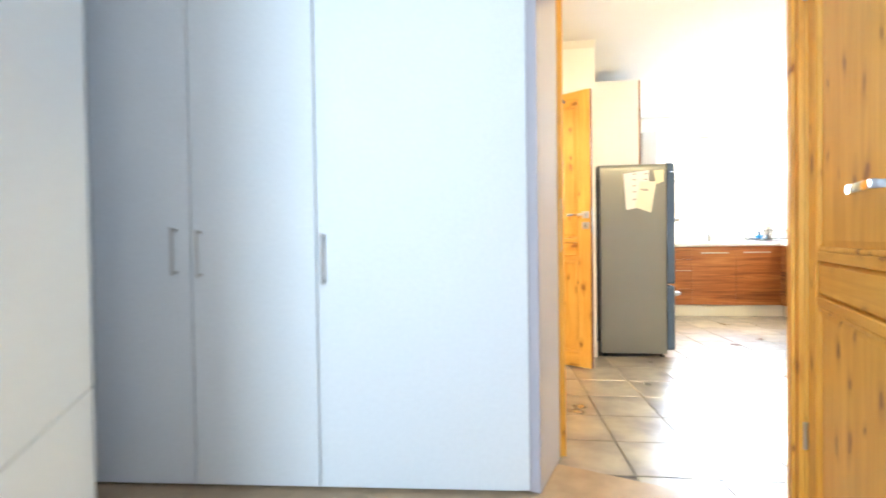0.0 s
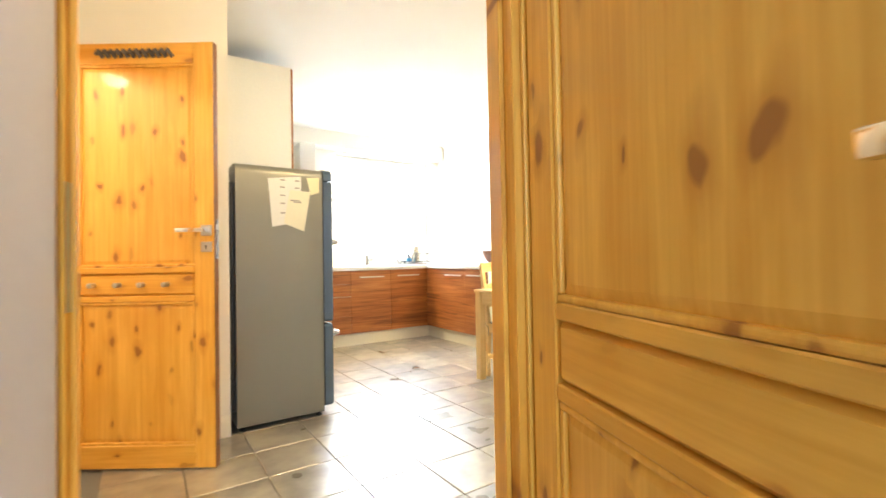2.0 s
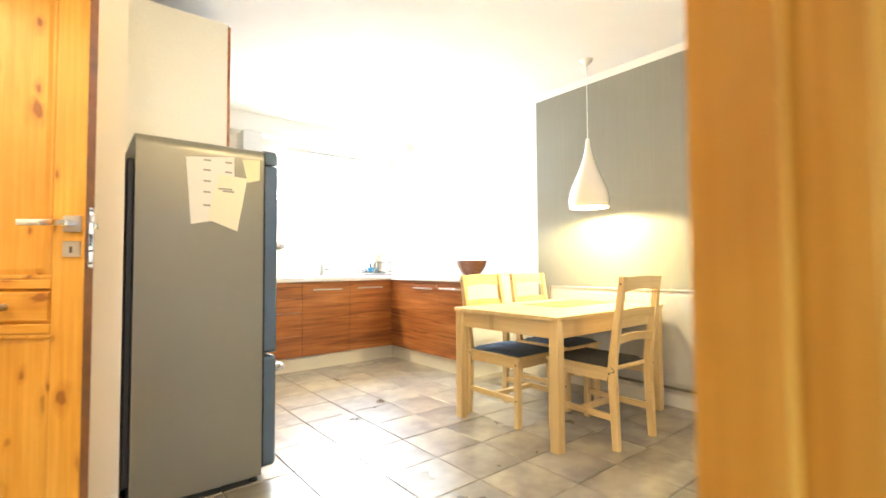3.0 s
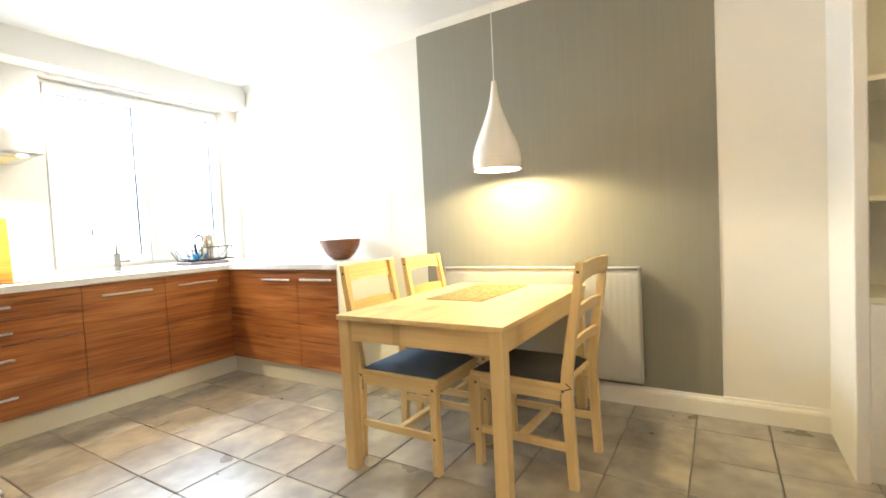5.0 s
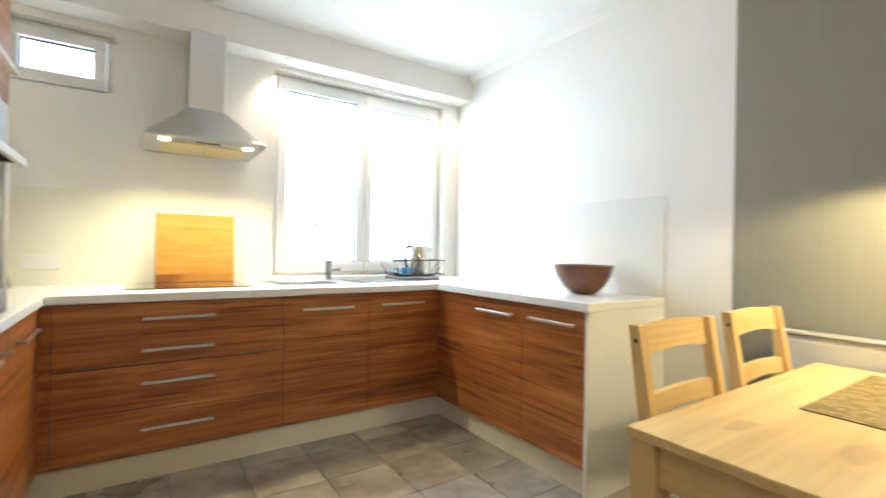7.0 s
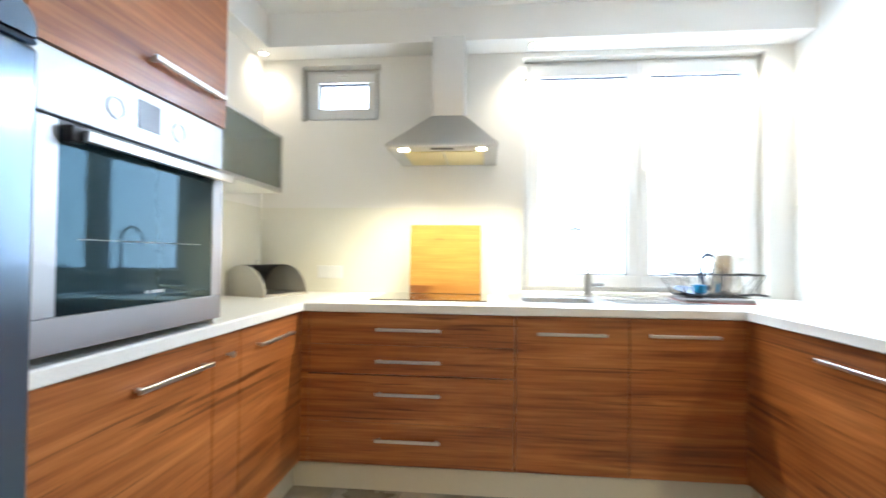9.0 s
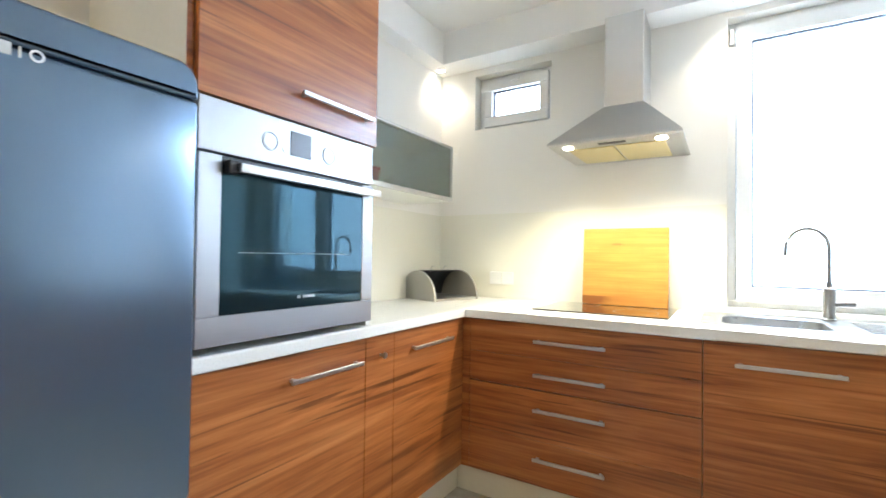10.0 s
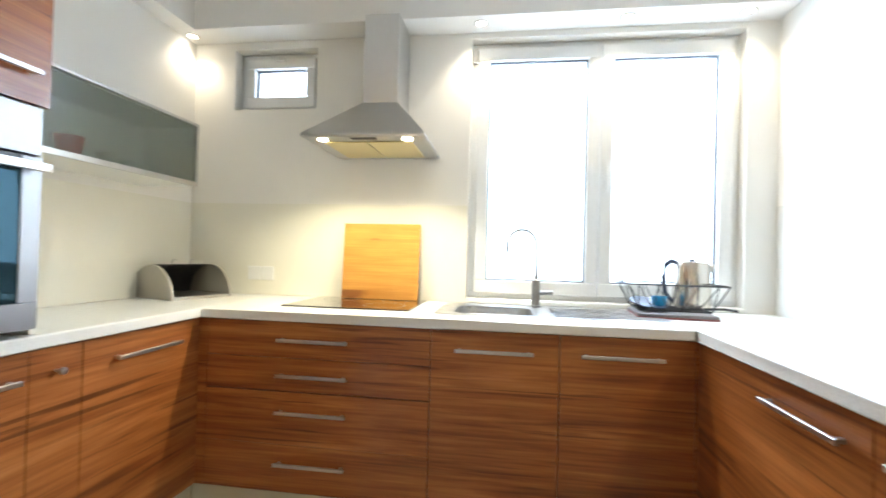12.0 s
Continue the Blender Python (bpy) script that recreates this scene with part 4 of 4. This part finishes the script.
box(WW + .001, GX, GY0, GY1, GZ0, GZ0 + .018, bm=bm), box(WW + .001, GX, GY0, GY1, GZ1 - .018, GZ1, bm=bm)
box(WW + .001, GX, GY0, GY0 + .018, GZ0 + .018, GZ1 - .018, bm=bm), box(WW + .001, GX, GY1 - .018, GY1, GZ0 + .018, GZ1 - .018, bm=bm)
part("body", bm, MELAMINE, gc)
bm = bmesh.new()
x0, x1, fw = GX + .001, GX + .02, .012
box(x0, x1, GY0, GY1, GZ0, GZ0 + .022, .001, 1, bm), box(x0, x1, GY0, GY1, GZ1 - fw, GZ1, .001, 1, bm)
box(x0, x1, GY0, GY0 + fw, GZ0 + .022, GZ1 - fw, .001, 1, bm), box(x0, x1, GY1 - fw, GY1, GZ0 + .022, GZ1 - fw, .001, 1, bm)
fl = part("flap", bm, SATIN, gc, "aluminium flap door frame")
k = Mat("frosted_glass_flap", (.66, .70, .63), .20)
k.set("Transmission Weight", .86), k.set("IOR", 1.25)
part("frosted_pane", box(GX + .006, GX + .012, GY0 + fw, GY1 - fw, GZ0 + .022, GZ1 - fw), k.m, fl, "frosted grey-green glass")
for yy, r, h_, m in ((-.90, .05, .09, RED), (-.72, .045, .06, LAMPWHITE), (-.62, .04, .05, LAMPWHITE)):
    cu = part("cup", lathe([(0, 0), (r * .7, 0), (r, h_), (r - .004, h_), (r * .66, .006), (0, .006)], 20, (.24, yy, GZ0 + .018)), m, None, "", True)
    tagged(cu, "cup standing behind the frosted cabinet glass", "cup", "cups in the cabinet")

# ---- dining table and chairs ----
TX0, TX1, TY0, TY1, TZ = 1.923, 3.145, -3.395, -2.541, .737
tb = thing("dining_table", ((TX0 + TX1) / 2, (TY0 + TY1) / 2, 0), 0, "light pine dining table with square legs", "table")
hx, hy = (TX1 - TX0) / 2, (TY1 - TY0) / 2
top = part("tabletop", box(-hx, hx, -hy, hy, TZ - .024, TZ, .004, 2), FURN_X, tb, "glued pine board top with knots")
for sx in (-1, 1):
    for sy in (-1, 1):
        x, y = sx * (hx - .036), sy * (hy - .036)
        part("leg", box(x - .029, x + .029, y - .029, y + .029, 0, TZ - .0245, .004, 2), FURN_Z, tb)
for sy in (-1, 1):
    y = sy * (hy - .038)
    part("apron", box(-hx + .066, hx - .066, y - .011, y + .011, TZ - .124, TZ - .025, .002, 1), FURN_X, tb)
for sx in (-1, 1):
    x = sx * (hx - .038)
    part("apron", box(x - .011, x + .011, -hy + .066, hy - .066, TZ - .124, TZ - .025, .002, 1), FURN_Y, tb)


TUFTS = ((-.20, -.20), (.20, -.20), (-.20, .20), (.20, .20), (0, 0))


def chair(m, label, cushion):
    """A pine chair that faces -y; the back stands at +y."""
    c = new("dining_chair")
    c.matrix_basis = m
    tagged(c, label, "chair", "chairs round the table")
    W, D, SH, BH = .400, .455, .445, .955
    w = W / 2
    for s in (-1, 1):
        leg = part("front_leg", box(s * (w - .019) - .019, s * (w - .019) + .019, -D, -D + .036, 0, SH - .022, .003, 1), FURN_Z, c)
        # back post: straight below the seat, raked above it
        x = s * (w - .016)
        prof = [(.030, 0), (-.008, 0), (-.030, SH - .02), (-.022, SH + .06), (.055, BH), (.085, BH), (.022, SH + .06), (.016, SH - .02)]
        b = bmesh.new()
        vs = []
        for xx in (x - .015, x + .015):
            vs.append([b.verts.new((xx, p[0], p[1])) for p in prof])
        n_ = len(prof)
        quads = ((0, 1, 2, 7), (7, 2, 3, 6), (6, 3, 4, 5))
        for q in quads:
            b.faces.new([vs[0][i] for i in q]), b.faces.new([vs[1][i] for i in reversed(q)])
        for i in range(n_):
            b.faces.new((vs[0][i], vs[0][(i + 1) % n_], vs[1][(i + 1) % n_], vs[1][i]))
        bmesh.ops.recalc_face_normals(b, faces=b.faces[:])
        post = part("back_post", b, FURN_Z, c)
        for zz, yy in ((SH - .03, -.02), (BH - .04, .062)):
            sc = part("screw_cap", lathe([(0, 0), (.006, 0), (.006, .001), (0, .001)], 10), BLACKPL, post)
            sc.matrix_basis = Matrix.Translation((x + s * .0155, yy, zz)) @ pose(0, 0, 0, 0, s * 90, 0)
        for zz in (SH - .05, .172):
            sc = part("screw_cap", lathe([(0, 0), (.006, 0), (.006, .001), (0, .001)], 10), BLACKPL, leg)
            sc.matrix_basis = Matrix.Translation((s * (w + .0002), -D + .018, zz)) @ pose(0, 0, 0, 0, s * 90, 0)
        part("side_rail", box(s * (w - .017) - .010, s * (w - .017) + .010, -D + .036, -.022, SH - .075, SH - .022, .002, 1), FURN_Y, c)
        part("stretcher", box(s * (w - .017) - .009, s * (w - .017) + .009, -D + .036, -.012, .155, .190, .002, 1), FURN_Y, c)
    part("seat", box(-w, w, -D - .012, -.018, SH - .0215, SH, .005, 2), FURN_Y, c)
    part("front_rail", box(-w + .038, w - .038, -D + .006, -D + .026, SH - .075, SH - .022, .002, 1), FURN_X, c)
    part("cross_stretcher", box(-w + .027, w - .027, -D * .5 - .016, -D * .5 + .016, .158, .186, .002, 1), FURN_X, c)
    for z0, z1, bow in ((SH + .13, SH + .18, .0), (SH + .27, SH + .325, .0), (BH - .085, BH - .005, .0)):
        # slightly arched slats
        y = -.022 + (z0 - SH - .06) / (BH - SH - .06) * .077 + .022
        nseg = 8
        b = bmesh.new()
        rows = []
        for i in range(nseg + 1):
            f_ = i / nseg
            xx = -w + .031 + f_ * (2 * w - .062)
            arch = .014 * math.sin(math.pi * f_)
            lean = (z1 - z0) / (BH - SH - .06) * .077
            rows.append([b.verts.new(p) for p in ((xx, y - .006, z0 + arch), (xx, y + .010, z0 + arch), (xx, y + .010 + lean, z1 + arch * .6), (xx, y - .006 + lean, z1 + arch * .6))])
        for a_, b_ in zip(rows, rows[1:]):
            for k_ in range(4):
                b.faces.new((a_[k_], a_[(k_ + 1) % 4], b_[(k_ + 1) % 4], b_[k_]))
        b.faces.new(rows[0]), b.faces.new(rows[-1])
        bmesh.ops.recalc_face_normals(b, faces=b.faces[:])
        part("slat", b, FURN_X, c)
    # a flat cushion tied to the back posts lies on the seat
    cu = new("seat_cushion")
    cu.matrix_basis = m
    tagged(cu, "thin square tufted seat pad lying on a pine chair", "cushion", "chair cushions")
    b = bmesh.new()
    N = 14
    g = []
    for i in range(N + 1):
        r_ = []
        for j in range(N + 1):
            fx, fy = i / N * 2 - 1, j / N * 2 - 1
            edge = min(1, (1 - max(abs(fx), abs(fy))) * 4)
            z = SH + .004 + .022 * math.sqrt(max(edge, 0)) + .002 * noise.noise(Vector((fx * 3, fy * 3, m.translation.x * 3)))
            for px, py in TUFTS:
                z -= .015 * math.exp(-((fx - px) ** 2 + (fy - py) ** 2) / .012)
            r_.append(b.verts.new((fx * (w - .012), -D / 2 - .015 + fy * (D / 2 - .015), z)))
        g.append(r_)
    for i in range(N):
        for j in range(N):
            b.faces.new((g[i][j], g[i + 1][j], g[i + 1][j + 1], g[i][j + 1]))
    lo_ = [b.verts.new((v.co.x, v.co.y, SH + .001)) for v in (g[0][0], g[N][0], g[N][N], g[0][N])]
    b.faces.new(list(reversed(lo_)))
    bmesh.ops.recalc_face_normals(b, faces=b.faces[:])
    pad = part("pad", b, cushion, cu, "", True)
    for px, py in TUFTS:
        part("button", lathe([(0, .003), (.005, .002), (.007, 0)], 10, (px * (w - .012), -D / 2 - .015 + py * (D / 2 - .015), SH + .0125)), BLACKPL, pad)
    for s in (-1, 1):
        part("tie", tube([(s * (w - .03), -.03, SH + .008), (s * (w - .004), -.015, SH + .012), (s * (w + .002), .018, SH - .012), (s * (w - .004), -.026, SH - .03), (s * (w + .001), -.03, SH - .10)], .003, 6), cushion, cu)
    return c


chair(pose(2.245, -2.545, 0), "pine ladder-back chair with a blue pad, pushed under the table", CUSHION)
chair(pose(2.775, -2.535, 0), "pine ladder-back chair with a blue pad close to the wall", CUSHION)
chair(pose(2.41, -3.55, 0, 0, 0, 177.5), "pine ladder-back chair with a dark pad, turned to the table", CUSHION_D)

pm = thing("placemat", (2.745, -2.89, TZ), 0, "brown patterned woven placemat lying on the table", "placemat")
bm = box(-.32, .32, -.172, .172, .0005, .004, .001, 1)
mk = Mat("placemat_print", (.3, .2, .08), .9)
v = mk.co()
vo = mk.node("ShaderNodeTexVoronoi", Scale=34.0)
mk.link(v, vo.inputs["Vector"])
cc = mk.ramp(vo.outputs["Distance"], (.15, (.40, .305, .135)), (.42, (.21, .145, .052)))
mk.colour(mk.mix(mk.ramp(mk.noise(v, 22, 2), (.45, (0, 0, 0)), (.55, (1, 1, 1))), cc, (.29, .21, .085)))
mk.bump(mk.noise(v, 300, 2), .4, .001)
part("mat", bm, mk.m, pm)

# ---- pendant lamp ----
pl = thing("pendant_lamp", (2.93, -2.95, 0), 0, "white teardrop pendant lamp, lit, over the dining table", "lamp")
prof = [(.150, 1.464), (.1535, 1.475), (.157, 1.52), (.152, 1.565), (.137, 1.615), (.113, 1.67), (.086, 1.73), (.061, 1.79), (.042, 1.845), (.029, 1.895), (.021, 1.94), (.017, 1.985), (.014, 1.995), (0, 1.998)]
prof = [(r * .95, z - .008) for r, z in prof]
inner = [(r - .004, z + .002) for r, z in prof[:-3]]
part("shade", lathe(prof + [], 48), LAMPWHITE, pl, "glossy white enamel shade", True)
part("shade_lining", lathe(inner, 48), plain("lamp_lining", (.82, .80, .74), .6), pl, "", True)
part("rim", lathe([(.1385, 1.456), (.1425, 1.4555), (.1425, 1.458), (.1385, 1.458)], 48), LAMPWHITE, pl)
part("cord", tube([(0, 0, 1.99), (0, 0, CE - .03)], .003, 8), LAMPWHITE, pl, "thin white cable")
part("ceiling_rose", lathe([(0, CE - .045), (.012, CE - .045), (.045, CE - .01), (.05, CE - .0005), (0, CE - .0005)], 24), LAMPWHITE, pl, "", True)
part("bulb", lathe([(0, 1.50), (.022, 1.505), (.032, 1.53), (.028, 1.56), (.015, 1.59), (.013, 1.62), (0, 1.62)], 20), BULB_ON, pl, "glowing bulb", True)
bulb("pendant_bulb", (2.93, -2.95, 1.497), 54, (1, .80, .42), .03)

# ---- radiator ----
rd = thing("radiator", (3.19, -3.04, .16), 0, "white panel radiator under the grey wall field", "radiator")
L, H = .65, .675
bm = bmesh.new()
rows = []
for k in range(241):
    y = -L + .004 + k * (2 * L - .008) / 240
    x = -.013 - .0004 * max(-.6, min(.6, math.sin(k / 240 * 2 * math.pi * 34))) / .6
    rows.append([bm.verts.new(p) for p in ((x, y, .03), (x, y, H - .035), (-.006, y, H - .008), (.0, y, H - .008), (.0, y, .0), (-.006, y, .0))])
for r0, r1 in zip(rows, rows[1:]):
    for k in range(6):
        bm.faces.new((r0[k], r0[(k + 1) % 6], r1[(k + 1) % 6], r1[k]))
bm.faces.new(rows[0]), bm.faces.new(rows[-1])
bmesh.ops.recalc_face_normals(bm, faces=bm.faces[:])
part("front_panel", bm, RAD_SHADED, rd, "ribbed white front")
part("rear_panel", box(.035, .047, -L, L, .0, H - .01, .003, 1), RAD_SHADED, rd)
for s in (-1, 1):
    part("side_cover", box(-.018, .05, s * L - .004 if s < 0 else s * L + .001, s * L - .001 if s < 0 else s * L + .004, .0, H, .001, 1), RAD_SHADED, rd)
gr = part("top_grille", box(-.020, .05, -L, L, H - .004, H + .006, .002, 1), RAD_SHADED, rd)
for k in range(60):
    y = -L + .02 + k * (2 * L - .04) / 59
    part("grille_slot", box(-.006, .036, y - .004, y + .004, H + .0055, H + .0068), plain("slot_grey", (.30, .29, .27), .6) if k == 0 else bpy.data.materials["slot_grey"], gr)
for s in (-.4, .4):
    part("bracket", box(.047, .077, s - .02, s + .02, .1, .5), RAD_SHADED, rd)
part("pipe", tube([(.02, L - .06, 0), (.02, L - .06, -.158)], .008, 8), RAD_SHADED, rd)

# ---- built-in shelves ----
su = thing("bookcase", (0, 0, 0), 0, "empty cream built-in shelf unit beside the wall", "shelf")
SY0, SY1, SX0 = -5.50, -4.545, 2.77
part("side_panel", box(SX0, EW - .002, SY1 - .045, SY1, 0, 2.30, .003, 1), TRIM, su)
part("side_panel", box(SX0, EW - .002, SY0, SY0 + .045, 0, 2.30, .003, 1), TRIM, su)
part("back_panel", box(EW - .02, EW - .002, SY0 + .046, SY1 - .046, 0, 2.30), SHELF_LAMPLIT, su)
for z in (.757, 1.161, 1.625, 2.255):
    part("shelf", box(SX0 + .012, EW - .021, SY0 + .046, SY1 - .046, z - .022, z, .002, 1), SHELF_LAMPLIT, su)
part("cupboard_front", box(SX0 + .002, SX0 + .02, SY0 + .046, SY1 - .046, .08, .733, .002, 1), TRIM, su)
part("kick_board", box(SX0 + .03, SX0 + .045, SY0 + .046, SY1 - .046, 0, .079), TRIM, su)

# ---- things on the worktop ----
bw = thing("bowl", (3.04, -1.51, WT1), 0, "dark turned wooden bowl on the end of the worktop", "bowl")
part("vessel", lathe([(0, 0), (.055, 0), (.075, .006), (.115, .045), (.148, .10), (.160, .145), (.163, .158), (.156, .160), (.152, .145), (.140, .10), (.106, .050), (.060, .016), (0, .012)], 48), BOWLWOOD, bw, "", True)

cb = thing("chopping_board", (1.25, -.02, WT1), 0, "large bamboo chopping board leaning on the splashback", "board")
for k in range(9):
    z0 = .007 + k * .412 / 9
    part("strip", box(-.213, .213, -.02, .0, z0, z0 + .412 / 9, .0008, 1), BAMBOO, cb).matrix_basis = pose(0, .0, .0, -4, 0, 0)

bb = thing("bread_bin", (.215, -.215, WT1), 72, "steel roll-top bread bin with its front open", "bread bin")
W = .17
for s in (-1, 1):
    pts = [(-.168, .0), (.168, 0)] + [(.168 * math.cos(radians(a)), .172 * math.sin(radians(a))) for a in range(10, 180, 10)]
    x0, x1 = sorted((s * W, s * (W - .012)))
    part("end_plate", prism(pts, 0, x0, x1), plain("bin_end_grey", (.44, .42, .37), .38, .5), bb, "rounded end plate")
bm = bmesh.new()
ar = [(.166 * math.cos(radians(a)), .170 * math.sin(radians(a))) for a in range(0, 97, 6)]
for (a0, b0), (a1, b1) in zip(ar, ar[1:]):
    q = [bm.verts.new(p) for p in ((-W + .012, a0, b0), (W - .012, a0, b0), (W - .012, a1, b1), (-W + .012, a1, b1))]
    bm.faces.new(q)
bmesh.ops.remove_doubles(bm, verts=bm.verts[:], dist=.0001)
sh = part("shell", bm, BLACKPL, bb, "dark curved back and lid", True)
so = sh.modifiers.new("thick", "SOLIDIFY")
so.thickness = .003
part("base", box(-W + .012, W - .012, -.163, .163, 0, .014, .002, 1), STEEL_X, bb)
for s in (-.05, .05):
    part("hook", tube([(s, .03, .166), (s, .01, .198), (s + .01, .0, .196)], .003, 6), SATIN, bb)

# dish rack, tray, kettle, sponge
dk = thing("dish_rack", (2.69, -.17, WT1 + .045), -4, "black wire dish drainer standing on a tray", "dish rack")
tray = thing("drip_tray", (2.69, -.19, WT1), -4, "grey drip tray with a red edge on the worktop", "tray")
part("tray", box(-.165, .165, -.13, .13, .004, .022, .006, 2), plain("tray_grey", (.16, .15, .15), .4), tray)
part("edge", box(-.168, .168, -.133, .133, .0005, .008, .003, 1), TRAYRED, tray, "thin red base")


def rect(hx_, hy_, z, ox=0.0):
    return [(-hx_ + ox, -hy_, z), (hx_ + ox, -hy_, z), (hx_ + ox, hy_, z), (-hx_ + ox, hy_, z)]


part("top_wire", tube(rect(.205, .15, .105), .004, 6, closed=True), WIRE, dk)
part("bottom_wire", tube(rect(.15, .105, -.012), .004, 6, closed=True), WIRE, dk)
tp, bt = rect(.205, .15, .105), rect(.15, .105, -.012)
for a, b in zip(tp, bt):
    part("corner_wire", tube([a, b], .003, 6), WIRE, dk)
for k in range(5):
    f_ = (k + .5) / 5
    for side in (0, 2):
        a0, a1, b0, b1 = (Vector(p) for p in (tp[side], tp[side + 1], bt[side], bt[side + 1]))
        part("zigzag_wire", tube([a0.lerp(a1, f_), b0.lerp(b1, max(0, f_ - .1)), ], .0022, 5), WIRE, dk)
        part("zigzag_wire", tube([a0.lerp(a1, f_), b0.lerp(b1, min(1, f_ + .1)), ], .0022, 5), WIRE, dk)
for k in range(9):
    y = -.095 + k * .19 / 8
    part("base_wire", tube([(-.15, y, -.012), (.15, y, -.012)], .002, 5), WIRE, dk)
part("handle", tube([(.15, 0, -.008), (.24, .0, -.004), (.29, -.01, -.01)], .006, 8), WIRE, dk)

kt = thing("kettle", (2.83, -.06, WT1), 0, "brushed steel electric kettle with a dark blue handle", "kettle")
kt.scale = (1.12, 1.12, 1.12)
part("base", lathe([(0, 0), (.078, 0), (.08, .012), (.072, .02), (0, .02)], 28), NAVY, kt)
part("body", lathe([(0, .021), (.076, .021), (.078, .04), (.074, .14), (.070, .215), (.062, .228), (0, .234)], 32), KETTLE_STEEL, kt, "", True)
part("lid", lathe([(0, .240), (.012, .240), (.016, .232), (.048, .229)], 20), NAVY, kt, "", True)
part("spout", tube([(.05, .0, .17), (.075, 0, .20), (.09, 0, .215)], [.018, .014, .010], 12), KETTLE_STEEL, kt, "", True)
part("handle", tube([(-.060, 0, .222), (-.085, 0, .230), (-.108, 0, .212), (-.116, 0, .16), (-.108, 0, .09), (-.076, 0, .05)], [.010, .012, .012, .011, .010, .008], 10), NAVY, kt, "dark blue loop handle", True)
part("gauge", box(.058, .071, -.014, .014, .06, .15, .003, 1), plain("gauge_blue", (.25, .4, .55), .2), kt)
sp = thing("sponge_cup", (2.655, -.15, WT1 + .034), 0, "small bright blue cup in the dish rack", "cup")
part("cup", lathe([(0, 0), (.028, 0), (.034, .055), (.030, .055), (.025, .005), (0, .005)], 20), BLUE, sp, "", True)
sp2 = thing("plate", (2.60, -.16, WT1 + .034), 0, "navy plastic plate standing in the dish rack", "plate")
part("plate", lathe([(0, 0), (.055, 0), (.085, .012), (.083, .016), (.054, .005), (0, .005)], 28), NAVY, sp2, "", True).matrix_basis = Matrix.Translation((0, 0, .012)) @ pose(0, 0, 0, 14, 0, 20)

# ---- hall wardrobe ----
WA = 3.0
wr = new("wardrobe")
wr.matrix_basis = pose(-.653, -4.79, 0, 0, 0, WA)
tagged(wr, "tall white fitted wardrobe with slim steel handles", "wardrobe")
part("body", box(-2.2, -.047, .022, .36, 0, 2.48), WARDROBE_WHITE, wr)
for a, b, hxx, z0, z1 in ((-.822, .0, -.793, .815, 1.015), (-1.333, -.824, -1.293, .845, 1.034), (-1.75, -1.335, -1.395, .855, 1.045), (-2.19, -1.752, 0, 0, 0)):
    d = part("door", box(a + .002, b - .002, 0, .02, .012, 2.47, .004, 2), WARDROBE_WHITE, wr)
    if not hxx:
        continue
    bm = bmesh.new()
    tube([(hxx, -.030, z0), (hxx, -.030, z1)], .0055, 8, bm)
    for zz in (z0 + .01, z1 - .01):
        tube([(hxx, .0, zz), (hxx, -.032, zz)], .0065, 8, bm)
    part("handle", bm, STEEL, d, "slim upright steel handle", True)
part("plinth", box(-2.19, -.01, .03, .05, 0, .068), WARDROBE_WHITE, wr)

lc = new("side_wardrobe")
lc.matrix_basis = pose(-1.93, -5.37, 0, 0, 0, 30)
tagged(lc, "white cupboard with a low drawer, beside the wardrobe", "wardrobe")
part("body", box(-.75, -.022, -.62, .0, 0, 2.4), WARDROBE_WHITE, lc)
part("upper_door", box(-.02, .0, -.62, .0, .575, 2.4, .003, 2), WARDROBE_WHITE, lc)
part("lower_door", box(-.02, .0, -.62, .0, .03, .569, .003, 2), WARDROBE_WHITE, lc)

# ---- floor tiles ----
TS = .3265
xs = [2.397 - TS * k for k in range(-3, 10)]
ys = [-1.025 - TS * k for k in range(-2, 13)]
hall_v = Vector((math.sin(radians(-HA)), math.cos(radians(-HA)), 0))
b = box(0, TS - .0045, 0, TS - .0045, -.011, 0, .0025, 1)
tile_mesh = bpy.data.meshes.new("tile")
b.to_mesh(tile_mesh), b.free()
tile_mesh.materials.append(TILE)
tile_floor = new("floor_tiles")
tagged(tile_floor, "clouded grey-brown square stoneware floor tiles with grey joints", "", "", "structure")
for x in xs:
    for y in ys:
        if x + TS < BW - .1 or y - TS > -.40 or y < -6.2:
            continue
        c_ = Vector((x + TS / 2, y - TS / 2, 0))
        if (c_ - HO).dot(hall_v) < -.12:
            continue
        t = new("tile", tile_mesh)
        t.parent = tile_floor
        t.location = (x + .003, y - TS + .003, random.uniform(-.0006, .0006))
